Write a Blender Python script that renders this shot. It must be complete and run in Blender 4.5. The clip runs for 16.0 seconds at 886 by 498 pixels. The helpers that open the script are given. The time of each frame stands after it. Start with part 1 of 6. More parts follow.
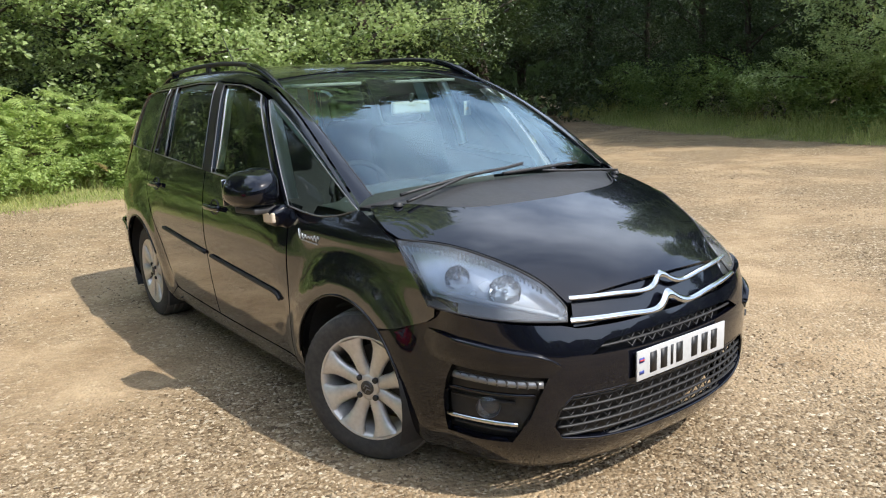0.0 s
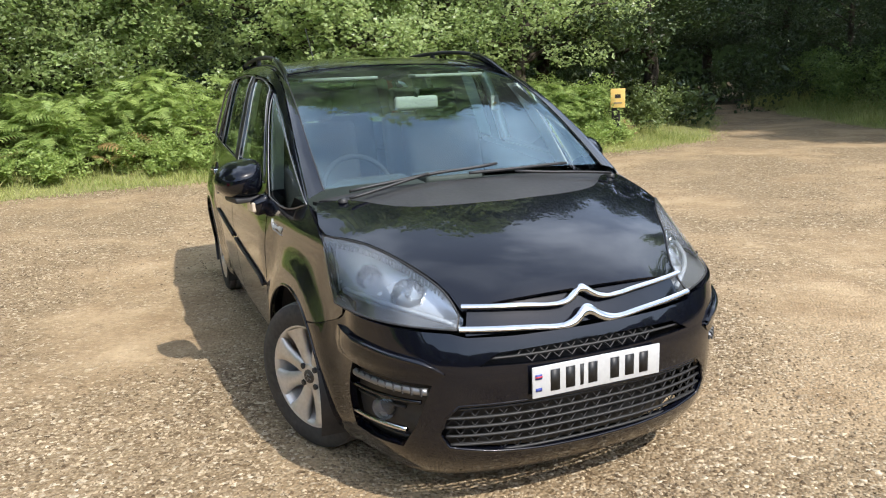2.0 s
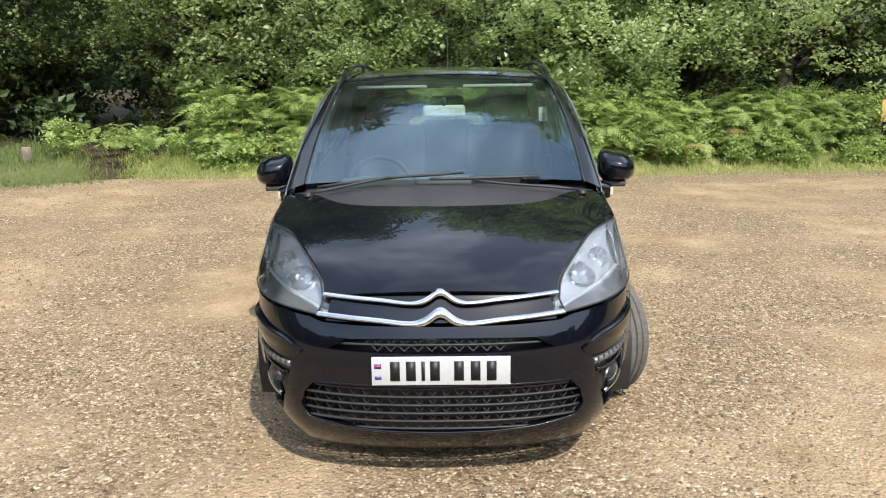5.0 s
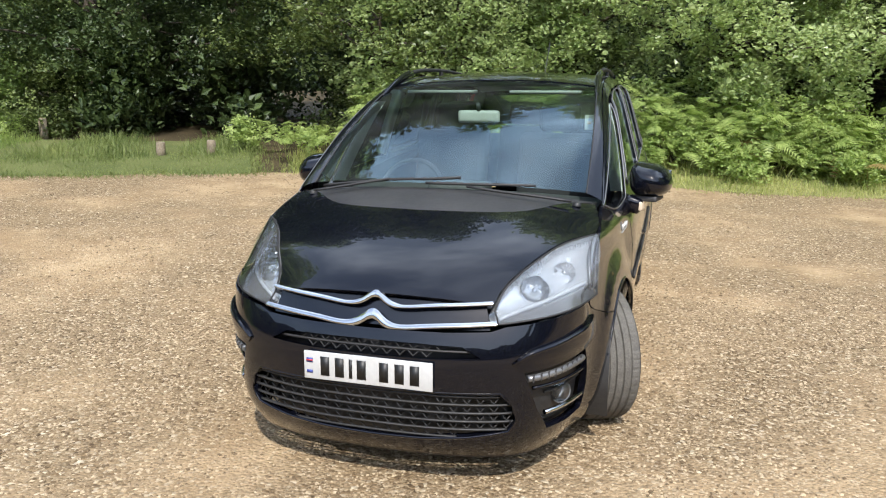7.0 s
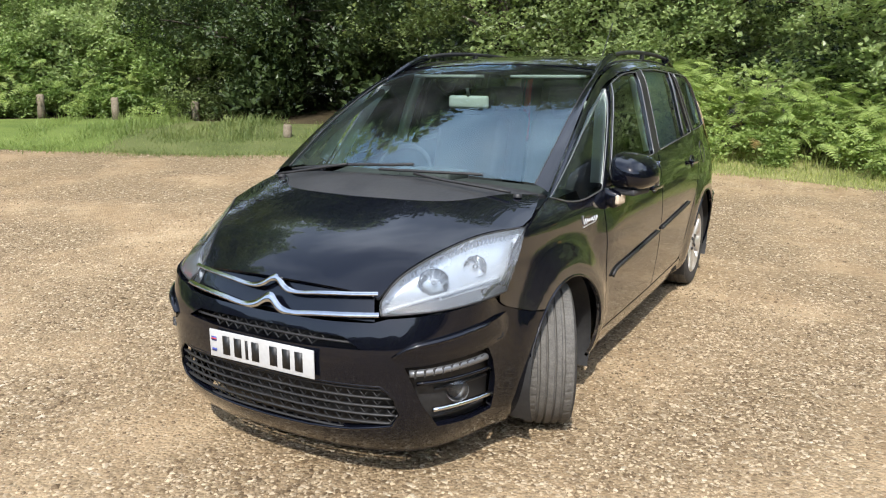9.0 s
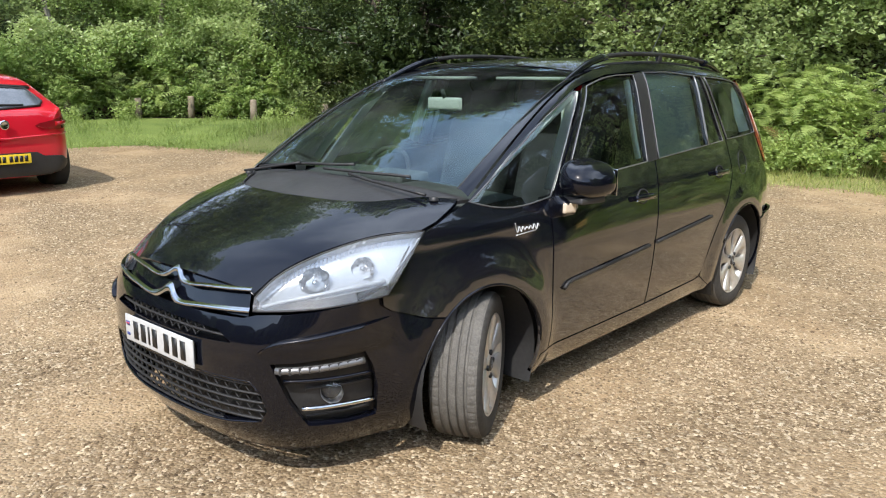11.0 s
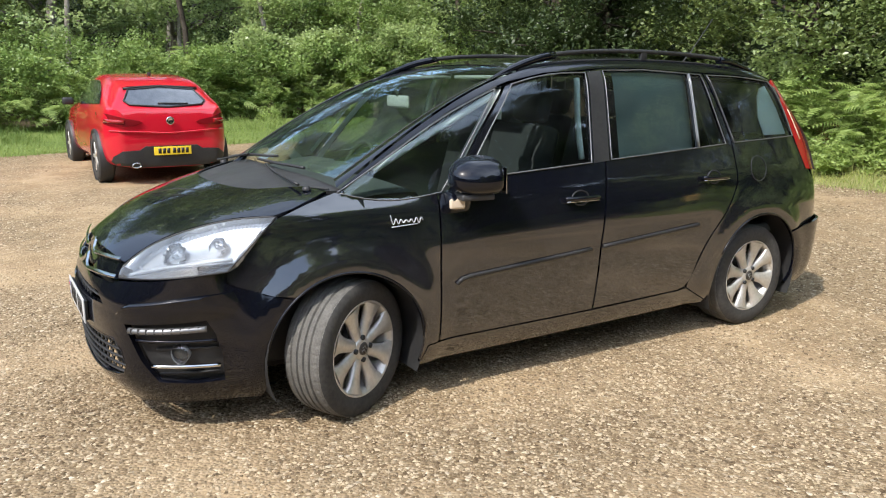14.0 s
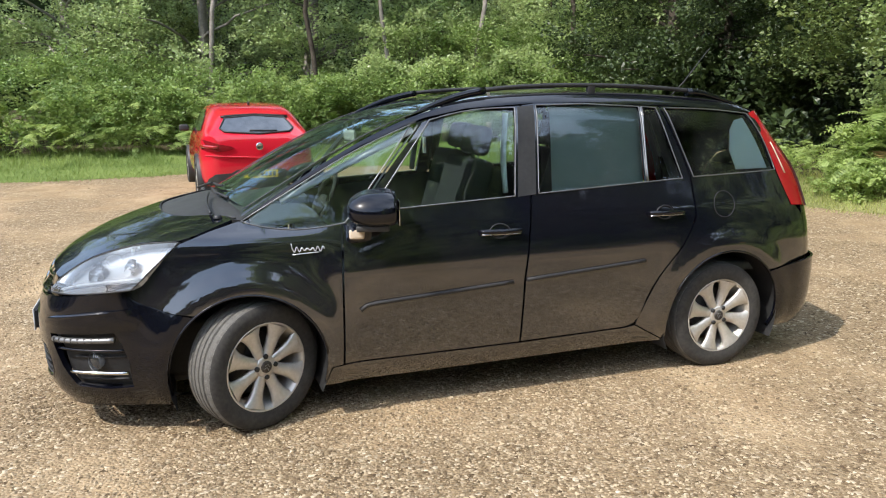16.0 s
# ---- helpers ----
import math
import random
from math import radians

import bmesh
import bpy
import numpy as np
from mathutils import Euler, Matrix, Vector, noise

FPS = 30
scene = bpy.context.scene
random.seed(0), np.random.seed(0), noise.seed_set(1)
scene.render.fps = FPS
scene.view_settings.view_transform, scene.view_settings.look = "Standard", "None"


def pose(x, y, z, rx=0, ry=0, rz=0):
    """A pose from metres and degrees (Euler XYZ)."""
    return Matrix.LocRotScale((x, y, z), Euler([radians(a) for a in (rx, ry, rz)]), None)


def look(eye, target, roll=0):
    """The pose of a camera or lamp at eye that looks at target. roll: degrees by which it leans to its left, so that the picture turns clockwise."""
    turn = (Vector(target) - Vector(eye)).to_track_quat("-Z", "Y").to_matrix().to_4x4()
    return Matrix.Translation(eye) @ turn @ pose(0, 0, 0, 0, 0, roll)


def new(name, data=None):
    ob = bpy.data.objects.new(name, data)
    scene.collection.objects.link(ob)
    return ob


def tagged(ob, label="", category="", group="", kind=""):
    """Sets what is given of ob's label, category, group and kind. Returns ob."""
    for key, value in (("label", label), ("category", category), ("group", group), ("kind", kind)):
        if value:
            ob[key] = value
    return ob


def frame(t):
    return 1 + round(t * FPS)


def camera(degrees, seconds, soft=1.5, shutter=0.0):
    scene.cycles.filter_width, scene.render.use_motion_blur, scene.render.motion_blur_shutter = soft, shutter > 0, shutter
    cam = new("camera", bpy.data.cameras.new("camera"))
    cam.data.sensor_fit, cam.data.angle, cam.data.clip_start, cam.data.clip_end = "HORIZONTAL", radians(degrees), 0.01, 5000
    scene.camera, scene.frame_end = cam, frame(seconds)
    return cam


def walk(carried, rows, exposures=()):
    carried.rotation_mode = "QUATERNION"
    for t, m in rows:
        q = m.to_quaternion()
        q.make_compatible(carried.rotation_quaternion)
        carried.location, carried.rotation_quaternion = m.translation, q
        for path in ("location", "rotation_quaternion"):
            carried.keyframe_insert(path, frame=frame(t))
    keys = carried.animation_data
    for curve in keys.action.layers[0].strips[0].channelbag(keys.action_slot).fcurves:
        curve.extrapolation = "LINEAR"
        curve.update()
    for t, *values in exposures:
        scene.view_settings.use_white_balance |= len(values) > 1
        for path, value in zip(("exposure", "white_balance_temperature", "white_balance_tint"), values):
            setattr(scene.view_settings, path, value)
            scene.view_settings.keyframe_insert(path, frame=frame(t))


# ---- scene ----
cam = camera(59.9, 16.0, soft=1.12)
METRES, EYE, TILT, LEAN, TURN = 8.596, 1.53, 0.0, 0.0, 0.0
ROWS = [
    (0.0, 0.0, 0.0, 0.0, -0.54, -12.31, 2.45),
    (0.5, 0.0254, 0.0063, 0.0013, 2.48, -12.49, 2.4),
    (1.0, 0.0595, 0.0001, 0.0022, 5.89, -12.73, 2.41),
    (1.5, 0.0884, 0.0048, 0.0019, 9.74, -12.82, 2.34),
    (2.0, 0.1158, 0.0161, 0.002, 13.87, -12.87, 2.2),
    (2.5, 0.1498, 0.0153, 0.0042, 17.99, -12.81, 1.95),
    (3.0, 0.1801, 0.0174, 0.0061, 21.95, -12.83, 1.45),
    (3.5, 0.2054, 0.0295, 0.0041, 25.73, -12.81, 0.98),
    (6.0, 0.3476, 0.0965, 0.0059, 44.66, -11.97, 0.65),
    (6.5, 0.3654, 0.1194, 0.0042, 48.63, -11.85, 0.17),
    (7.0, 0.3757, 0.1468, 0.0037, 52.39, -11.86, -0.2),
    (7.5, 0.3953, 0.1708, 0.0038, 55.77, -12.01, -0.35),
    (8.0, 0.4135, 0.1957, 0.0045, 59.0, -12.3, -0.34),
    (8.5, 0.4207, 0.225, 0.0022, 62.14, -12.65, -0.17),
    (9.0, 0.4294, 0.2535, 0.0036, 65.09, -12.95, -0.07),
    (9.5, 0.4474, 0.2849, 0.0039, 67.96, -13.12, 0.03),
    (10.0, 0.455, 0.3128, 0.0028, 70.97, -13.06, -0.0),
    (12.5, 0.4856, 0.461, 0.0004, 86.46, -12.23, -0.7),
    (13.0, 0.4964, 0.4912, 0.0013, 89.15, -12.48, -0.49),
    (13.5, 0.496, 0.519, -0.0006, 91.86, -12.57, -0.26),
    (14.0, 0.4912, 0.5484, -0.0007, 94.59, -12.43, -0.17),
    (14.5, 0.4932, 0.5836, 0.0015, 97.44, -11.97, 0.01),
    (15.0, 0.4905, 0.619, 0.0031, 100.42, -11.44, 0.15),
    (15.5, 0.4806, 0.6524, 0.0045, 103.36, -11.04, 0.26),
    (16.0, 0.4812, 0.69, 0.0074, 106.19, -10.83, 0.29),
]
walk(cam, [(t, pose(0, 0, EYE, TILT, LEAN, TURN) @ pose(METRES * x, METRES * y, METRES * z, 90 + pitch, roll, yaw)) for t, x, y, z, yaw, pitch, roll in ROWS])

# ---------------------------------------------------------------- sky, sun
SUN_TO = Vector((.729, -.459, 1.0)).normalized()
world = bpy.data.worlds.new("sky")
scene.world = world
world.use_nodes = True
wn, wl = world.node_tree.nodes, world.node_tree.links
sky = wn.new("ShaderNodeTexSky")
sky.sky_type, sky.sun_disc = "NISHITA", False
sky.sun_elevation, sky.sun_rotation = math.asin(SUN_TO.z), math.atan2(SUN_TO.x, SUN_TO.y)
sky.air_density, sky.dust_density = 1.0, 1.2
coord = wn.new("ShaderNodeTexCoord")
cloud = wn.new("ShaderNodeTexNoise")
cloud.inputs["Scale"].default_value, cloud.inputs["Detail"].default_value = 2.0, 6.0
cloud.inputs["Roughness"].default_value = .58
squash = wn.new("ShaderNodeMapping")
squash.inputs["Scale"].default_value, squash.inputs["Location"].default_value = (1, 1, 1.5), (4.3, 1.9, .7)
wl.new(coord.outputs["Generated"], squash.inputs["Vector"])
wl.new(squash.outputs["Vector"], cloud.inputs["Vector"])
ramp = wn.new("ShaderNodeValToRGB")
ramp.color_ramp.elements[0].position, ramp.color_ramp.elements[1].position = .44, .8
ramp.color_ramp.elements[0].color = (.16, .16, .16, 1)
wl.new(cloud.outputs["Fac"], ramp.inputs["Fac"])
cover = wn.new("ShaderNodeMix")
cover.data_type = "RGBA"
cover.inputs["B"].default_value = (11.8, 13.2, 15.4, 1)
side_of = wn.new("ShaderNodeSeparateXYZ")
wl.new(coord.outputs["Generated"], side_of.inputs[0])
thicker = wn.new("ShaderNodeMapRange")
thicker.interpolation_type = "SMOOTHSTEP"
for key, value in (("From Min", .3), ("From Max", -.5), ("To Min", .3), ("To Max", 1.05)):
    thicker.inputs[key].default_value = value
northward, lean_ = wn.new("ShaderNodeMath"), wn.new("ShaderNodeMath")
northward.operation = lean_.operation = "MULTIPLY_ADD"
northward.inputs[1].default_value, lean_.inputs[1].default_value, northward.inputs[2].default_value = -.9, .6, 0
wl.new(side_of.outputs["Y"], northward.inputs[0])
wl.new(side_of.outputs["X"], lean_.inputs[0])
wl.new(northward.outputs[0], lean_.inputs[2])
wl.new(lean_.outputs[0], thicker.inputs["Value"])
amount_ = wn.new("ShaderNodeMath")
amount_.operation = "MULTIPLY"
wl.new(ramp.outputs["Color"], amount_.inputs[0])
wl.new(thicker.outputs["Result"], amount_.inputs[1])
wl.new(amount_.outputs[0], cover.inputs["Factor"])
wl.new(sky.outputs["Color"], cover.inputs["A"])
wl.new(cover.outputs["Result"], wn["Background"].inputs["Color"])
wn["Background"].inputs["Strength"].default_value = .25

sun = new("sun", bpy.data.lights.new("sun", "SUN"))
sun.data.energy, sun.data.angle, sun.data.color = 4.5, radians(.6), (1, .962, .91)
sun.matrix_world = look(SUN_TO * 60, (0, 0, 0))
scene.view_settings.exposure = .32


# ---------------------------------------------------------------- materials
def nodes_of(name):
    m = bpy.data.materials.new(name)
    m.use_nodes = True
    return m, m.node_tree.nodes, m.node_tree.links, m.node_tree.nodes["Principled BSDF"]


def surface(name, dark, light, rough=.6, metal=0.0, scale=8.0, fine=60.0, bump=.2, depth=.004, coat=0.0, spec=.5, spread=.5, vary="", rough_vary=.15):
    """A surface with variation at two scales: broad stains and fine grain, in metres of the object's own space."""
    m, n, l, p = nodes_of(name)
    tc = n.new("ShaderNodeTexCoord")
    broad, grain = n.new("ShaderNodeTexNoise"), n.new("ShaderNodeTexNoise")
    for node, s, d in ((broad, scale, 4), (grain, fine, 3)):
        node.inputs["Scale"].default_value, node.inputs["Detail"].default_value = s, d
        l.new(tc.outputs["Object"], node.inputs["Vector"])
    both = n.new("ShaderNodeMath")
    both.operation = "MULTIPLY_ADD"
    both.inputs[1].default_value = spread
    half = n.new("ShaderNodeMath")
    half.operation = "MULTIPLY"
    half.inputs[1].default_value = 1 - spread
    l.new(grain.outputs["Fac"], half.inputs[0])
    l.new(broad.outputs["Fac"], both.inputs[0])
    l.new(half.outputs[0], both.inputs[2])
    value = both.outputs[0]
    if vary:
        info = n.new("ShaderNodeNewGeometry" if vary == "island" else "ShaderNodeObjectInfo")
        add = n.new("ShaderNodeMath")
        add.operation = "MULTIPLY_ADD"
        add.inputs[1].default_value, add.inputs[2].default_value = .55, -.27
        l.new(info.outputs["Random Per Island" if vary == "island" else "Random"], add.inputs[0])
        plus = n.new("ShaderNodeMath")
        l.new(add.outputs[0], plus.inputs[0])
        l.new(value, plus.inputs[1])
        value = plus.outputs[0]
    cr = n.new("ShaderNodeValToRGB")
    cr.color_ramp.elements[0].position, cr.color_ramp.elements[1].position = .3, .7
    cr.color_ramp.elements[0].color, cr.color_ramp.elements[1].color = (*dark, 1), (*light, 1)
    l.new(value, cr.inputs["Fac"])
    l.new(cr.outputs["Color"], p.inputs["Base Color"])
    rr = n.new("ShaderNodeMapRange")
    rr.inputs["To Min"].default_value, rr.inputs["To Max"].default_value = max(rough - rough_vary, .02), min(rough + rough_vary, 1)
    l.new(broad.outputs["Fac"], rr.inputs["Value"])
    l.new(rr.outputs["Result"], p.inputs["Roughness"])
    p.inputs["Metallic"].default_value, p.inputs["Coat Weight"].default_value = metal, coat
    p.inputs["Specular IOR Level"].default_value = spec
    if bump:
        b = n.new("ShaderNodeBump")
        b.inputs["Strength"].default_value, b.inputs["Distance"].default_value = bump, depth
        l.new(grain.outputs["Fac"], b.inputs["Height"])
        l.new(b.outputs["Normal"], p.inputs["Normal"])
    return m


def paint(name, colour, dust, amount, flake=0.0, rough=.22, spray=False, lacquer=1.58):
    """Car paint under clear lacquer, with a film of dust in streaks and splashes."""
    m, n, l, p = nodes_of(name)
    tc = n.new("ShaderNodeTexCoord")
    broad, fine = n.new("ShaderNodeTexNoise"), n.new("ShaderNodeTexNoise")
    for node, s in ((broad, 3.0), (fine, 55.0)):
        node.inputs["Scale"].default_value, node.inputs["Detail"].default_value = s, 5
        l.new(tc.outputs["Object"], node.inputs["Vector"])
    mul = n.new("ShaderNodeMath")
    mul.operation = "MULTIPLY"
    l.new(broad.outputs["Fac"], mul.inputs[0])
    l.new(fine.outputs["Fac"], mul.inputs[1])
    cr = n.new("ShaderNodeMapRange")
    cr.inputs["From Min"].default_value, cr.inputs["From Max"].default_value = .12, .55
    cr.inputs["To Min"].default_value, cr.inputs["To Max"].default_value = 0, amount
    l.new(mul.outputs[0], cr.inputs["Value"])
    mix = n.new("ShaderNodeMix")
    mix.data_type = "RGBA"
    mix.inputs["A"].default_value, mix.inputs["B"].default_value = (*colour, 1), (*dust, 1)
    l.new(cr.outputs["Result"], mix.inputs["Factor"])
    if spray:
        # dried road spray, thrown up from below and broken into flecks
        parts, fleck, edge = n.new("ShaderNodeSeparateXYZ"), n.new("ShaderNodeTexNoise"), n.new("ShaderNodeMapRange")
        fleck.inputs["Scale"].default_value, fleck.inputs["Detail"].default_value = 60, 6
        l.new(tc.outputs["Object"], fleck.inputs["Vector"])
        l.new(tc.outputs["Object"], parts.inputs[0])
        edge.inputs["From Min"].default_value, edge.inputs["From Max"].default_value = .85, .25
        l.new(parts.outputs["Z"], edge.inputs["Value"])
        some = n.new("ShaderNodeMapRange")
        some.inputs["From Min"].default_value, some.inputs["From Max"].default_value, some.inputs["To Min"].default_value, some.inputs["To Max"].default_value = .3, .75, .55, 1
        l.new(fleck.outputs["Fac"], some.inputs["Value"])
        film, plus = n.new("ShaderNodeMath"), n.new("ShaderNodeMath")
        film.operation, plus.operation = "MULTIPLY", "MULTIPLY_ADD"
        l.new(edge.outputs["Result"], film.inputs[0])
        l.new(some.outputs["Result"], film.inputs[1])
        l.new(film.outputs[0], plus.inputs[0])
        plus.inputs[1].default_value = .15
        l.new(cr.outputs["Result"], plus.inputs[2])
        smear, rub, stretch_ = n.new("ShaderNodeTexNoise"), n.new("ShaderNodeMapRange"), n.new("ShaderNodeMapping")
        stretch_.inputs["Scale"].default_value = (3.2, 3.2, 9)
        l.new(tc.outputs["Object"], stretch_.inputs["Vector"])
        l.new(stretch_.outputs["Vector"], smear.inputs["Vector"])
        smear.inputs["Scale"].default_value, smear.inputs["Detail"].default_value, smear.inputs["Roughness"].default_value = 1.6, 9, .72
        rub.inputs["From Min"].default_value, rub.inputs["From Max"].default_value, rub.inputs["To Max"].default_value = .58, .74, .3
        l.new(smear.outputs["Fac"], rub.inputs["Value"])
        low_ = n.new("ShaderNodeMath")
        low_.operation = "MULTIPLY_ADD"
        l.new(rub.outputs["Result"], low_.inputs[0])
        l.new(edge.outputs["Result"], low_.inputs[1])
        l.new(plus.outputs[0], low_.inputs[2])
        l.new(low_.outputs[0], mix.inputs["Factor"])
    l.new(mix.outputs["Result"], p.inputs["Base Color"])
    p.inputs["Roughness"].default_value, p.inputs["Metallic"].default_value = rough, flake
    p.inputs["Coat Weight"].default_value, p.inputs["Coat Roughness"].default_value = 1.0, .055 if spray else .02
    p.inputs["Coat IOR"].default_value, p.inputs["Specular IOR Level"].default_value = lacquer, .1
    return m


def pane(name, tint, gloss=.75, rough=.0, haze=0.0, sheen=(1, 1, 1)):
    """Thin glass: tinted see-through sheet with a mirror-like gloss that grows at grazing angles."""
    m, n, l, p = nodes_of(name)
    n.remove(p)
    clear, shine, fres, mix = n.new("ShaderNodeBsdfTransparent"), n.new("ShaderNodeBsdfGlossy"), n.new("ShaderNodeFresnel"), n.new("ShaderNodeMixShader")
    clear.inputs["Color"].default_value = (*tint, 1)
    shine.inputs["Roughness"].default_value = rough
    shine.inputs["Color"].default_value = (*sheen, 1)
    fres.inputs["IOR"].default_value = 1 + gloss
    l.new(fres.outputs[0], mix.inputs[0])
    l.new(clear.outputs[0], mix.inputs[1])
    l.new(shine.outputs[0], mix.inputs[2])
    out = mix
    if haze:
        film, dust = n.new("ShaderNodeMixShader"), n.new("ShaderNodeBsdfDiffuse")
        dust.inputs["Color"].default_value = (.46, .47, .48, 1)
        tc, noise_ = n.new("ShaderNodeTexCoord"), n.new("ShaderNodeTexNoise")
        noise_.inputs["Scale"].default_value, noise_.inputs["Detail"].default_value = 4, 6
        l.new(tc.outputs["Object"], noise_.inputs["Vector"])
        mr = n.new("ShaderNodeMapRange")
        mr.inputs["From Min"].default_value, mr.inputs["From Max"].default_value, mr.inputs["To Max"].default_value = .35, .7, haze
        l.new(noise_.outputs["Fac"], mr.inputs["Value"])
        l.new(mr.outputs["Result"], film.inputs[0])
        l.new(mix.outputs[0], film.inputs[1])
        l.new(dust.outputs[0], film.inputs[2])
        out = film
    l.new(out.outputs[0], n["Material Output"].inputs["Surface"])
    return m


def foliage(name, dark, light, rough=.5, glow=.35):
    """Leaves: each island has its own green; light comes through the blade."""
    m, n, l, p = nodes_of(name)
    geo = n.new("ShaderNodeNewGeometry")
    tc, big = n.new("ShaderNodeTexCoord"), n.new("ShaderNodeTexNoise")
    big.inputs["Scale"].default_value = .9
    l.new(tc.outputs["Object"], big.inputs["Vector"])
    add = n.new("ShaderNodeMath")
    add.operation = "MULTIPLY_ADD"
    add.inputs[1].default_value = .6
    l.new(geo.outputs["Random Per Island"], add.inputs[0])
    sub = n.new("ShaderNodeMath")
    sub.operation = "MULTIPLY_ADD"
    sub.inputs[1].default_value, sub.inputs[2].default_value = 1.2, -.35
    l.new(big.outputs["Fac"], sub.inputs[0])
    l.new(sub.outputs[0], add.inputs[2])
    cr = n.new("ShaderNodeValToRGB")
    cr.color_ramp.elements[0].color, cr.color_ramp.elements[1].color = (*dark, 1), (*light, 1)
    l.new(add.outputs[0], cr.inputs["Fac"])
    l.new(cr.outputs["Color"], p.inputs["Base Color"])
    p.inputs["Roughness"].default_value = rough
    p.inputs["Specular IOR Level"].default_value = .6
    tr, mix = n.new("ShaderNodeBsdfTranslucent"), n.new("ShaderNodeMixShader")
    l.new(cr.outputs["Color"], tr.inputs["Color"])
    mix.inputs[0].default_value = glow
    l.new(p.outputs[0], mix.inputs[1])
    l.new(tr.outputs[0], mix.inputs[2])
    l.new(mix.outputs[0], n["Material Output"].inputs["Surface"])
    return m


def gravel_material():
    m, n, l, p = nodes_of("gravel")
    tc = n.new("ShaderNodeTexCoord")
    cells, small = n.new("ShaderNodeTexVoronoi"), n.new("ShaderNodeTexVoronoi")
    cells.inputs["Scale"].default_value, small.inputs["Scale"].default_value = 58, 130
    worn, tone, wisp = n.new("ShaderNodeTexNoise"), n.new("ShaderNodeTexNoise"), n.new("ShaderNodeTexNoise")
    worn.inputs["Scale"].default_value, worn.inputs["Detail"].default_value = .6, 6
    tone.inputs["Scale"].default_value, tone.inputs["Detail"].default_value = 2.2, 6
    wisp.inputs["Scale"].default_value, wisp.inputs["Detail"].default_value = 14, 4
    for node in (cells, small, worn, tone, wisp):
        l.new(tc.outputs["Object"], node.inputs["Vector"])
    stone = n.new("ShaderNodeValToRGB")
    e = stone.color_ramp.elements
    e[0].position, e[0].color = 0, (0.075, 0.049, 0.027, 1)
    e[1].position, e[1].color = 1, (0.6, 0.51, 0.37, 1)
    for pos, c in ((.22, (0.155, 0.105, 0.056)), (.5, (0.24, 0.172, 0.099)), (.82, (0.33, 0.252, 0.155))):
        k = e.new(pos)
        k.color = (*c, 1)
    grey = n.new("ShaderNodeSeparateColor")
    l.new(cells.outputs["Color"], grey.inputs["Color"])
    l.new(grey.outputs["Red"], stone.inputs["Fac"])
    fine = n.new("ShaderNodeValToRGB")
    fine.color_ramp.elements[0].color, fine.color_ramp.elements[1].color = (0.150, 0.100, 0.052, 1), (0.33, 0.248, 0.152, 1)
    grey2 = n.new("ShaderNodeSeparateColor")
    l.new(small.outputs["Color"], grey2.inputs["Color"])
    l.new(grey2.outputs["Green"], fine.inputs["Fac"])
    sand = n.new("ShaderNodeValToRGB")
    sand.color_ramp.elements[0].color, sand.color_ramp.elements[1].color = (0.265, 0.18, 0.098, 1), (0.46, 0.34, 0.203, 1)
    sand.color_ramp.elements[0].position, sand.color_ramp.elements[1].position = .3, .7
    l.new(tone.outputs["Fac"], sand.inputs["Fac"])
    pick = n.new("ShaderNodeMapRange")
    pick.inputs["From Min"].default_value, pick.inputs["From Max"].default_value = .40, .56
    l.new(wisp.outputs["Fac"], pick.inputs["Value"])
    a = n.new("ShaderNodeMix")
    a.data_type = "RGBA"
    l.new(pick.outputs["Result"], a.inputs["Factor"])
    l.new(fine.outputs["Color"], a.inputs["A"])
    l.new(stone.outputs["Color"], a.inputs["B"])
    bare = n.new("ShaderNodeMapRange")
    bare.inputs["From Min"].default_value, bare.inputs["From Max"].default_value, bare.inputs["To Max"].default_value = .45, .6, .78
    l.new(worn.outputs["Fac"], bare.inputs["Value"])
    b = n.new("ShaderNodeMix")
    b.data_type = "RGBA"
    l.new(bare.outputs["Result"], b.inputs["Factor"])
    l.new(a.outputs["Result"], b.inputs["A"])
    l.new(sand.outputs["Color"], b.inputs["B"])
    mottle, lift_ = n.new("ShaderNodeTexNoise"), n.new("ShaderNodeMapRange")
    mottle.inputs["Scale"].default_value, mottle.inputs["Detail"].default_value, mottle.inputs["Roughness"].default_value = 16, 8, .75
    l.new(tc.outputs["Object"], mottle.inputs["Vector"])
    lift_.inputs["From Min"].default_value, lift_.inputs["From Max"].default_value = .36, .64
    lift_.inputs["To Min"].default_value, lift_.inputs["To Max"].default_value = .83, 1.15
    l.new(mottle.outputs["Fac"], lift_.inputs["Value"])
    shade = n.new("ShaderNodeVectorMath")
    shade.operation = "SCALE"
    l.new(b.outputs["Result"], shade.inputs[0])
    l.new(lift_.outputs["Result"], shade.inputs["Scale"])
    l.new(shade.outputs["Vector"], p.inputs["Base Color"])
    p.inputs["Roughness"].default_value, p.inputs["Specular IOR Level"].default_value = .9, .2
    bm_ = n.new("ShaderNodeBump")
    bm_.inputs["Strength"].default_value, bm_.inputs["Distance"].default_value = 1.0, .0095
    inv = n.new("ShaderNodeMath")
    inv.operation = "SUBTRACT"
    inv.inputs[0].default_value = 1
    l.new(cells.outputs["Distance"], inv.inputs[1])
    l.new(inv.outputs[0], bm_.inputs["Height"])
    l.new(bm_.outputs["Normal"], p.inputs["Normal"])
    return m


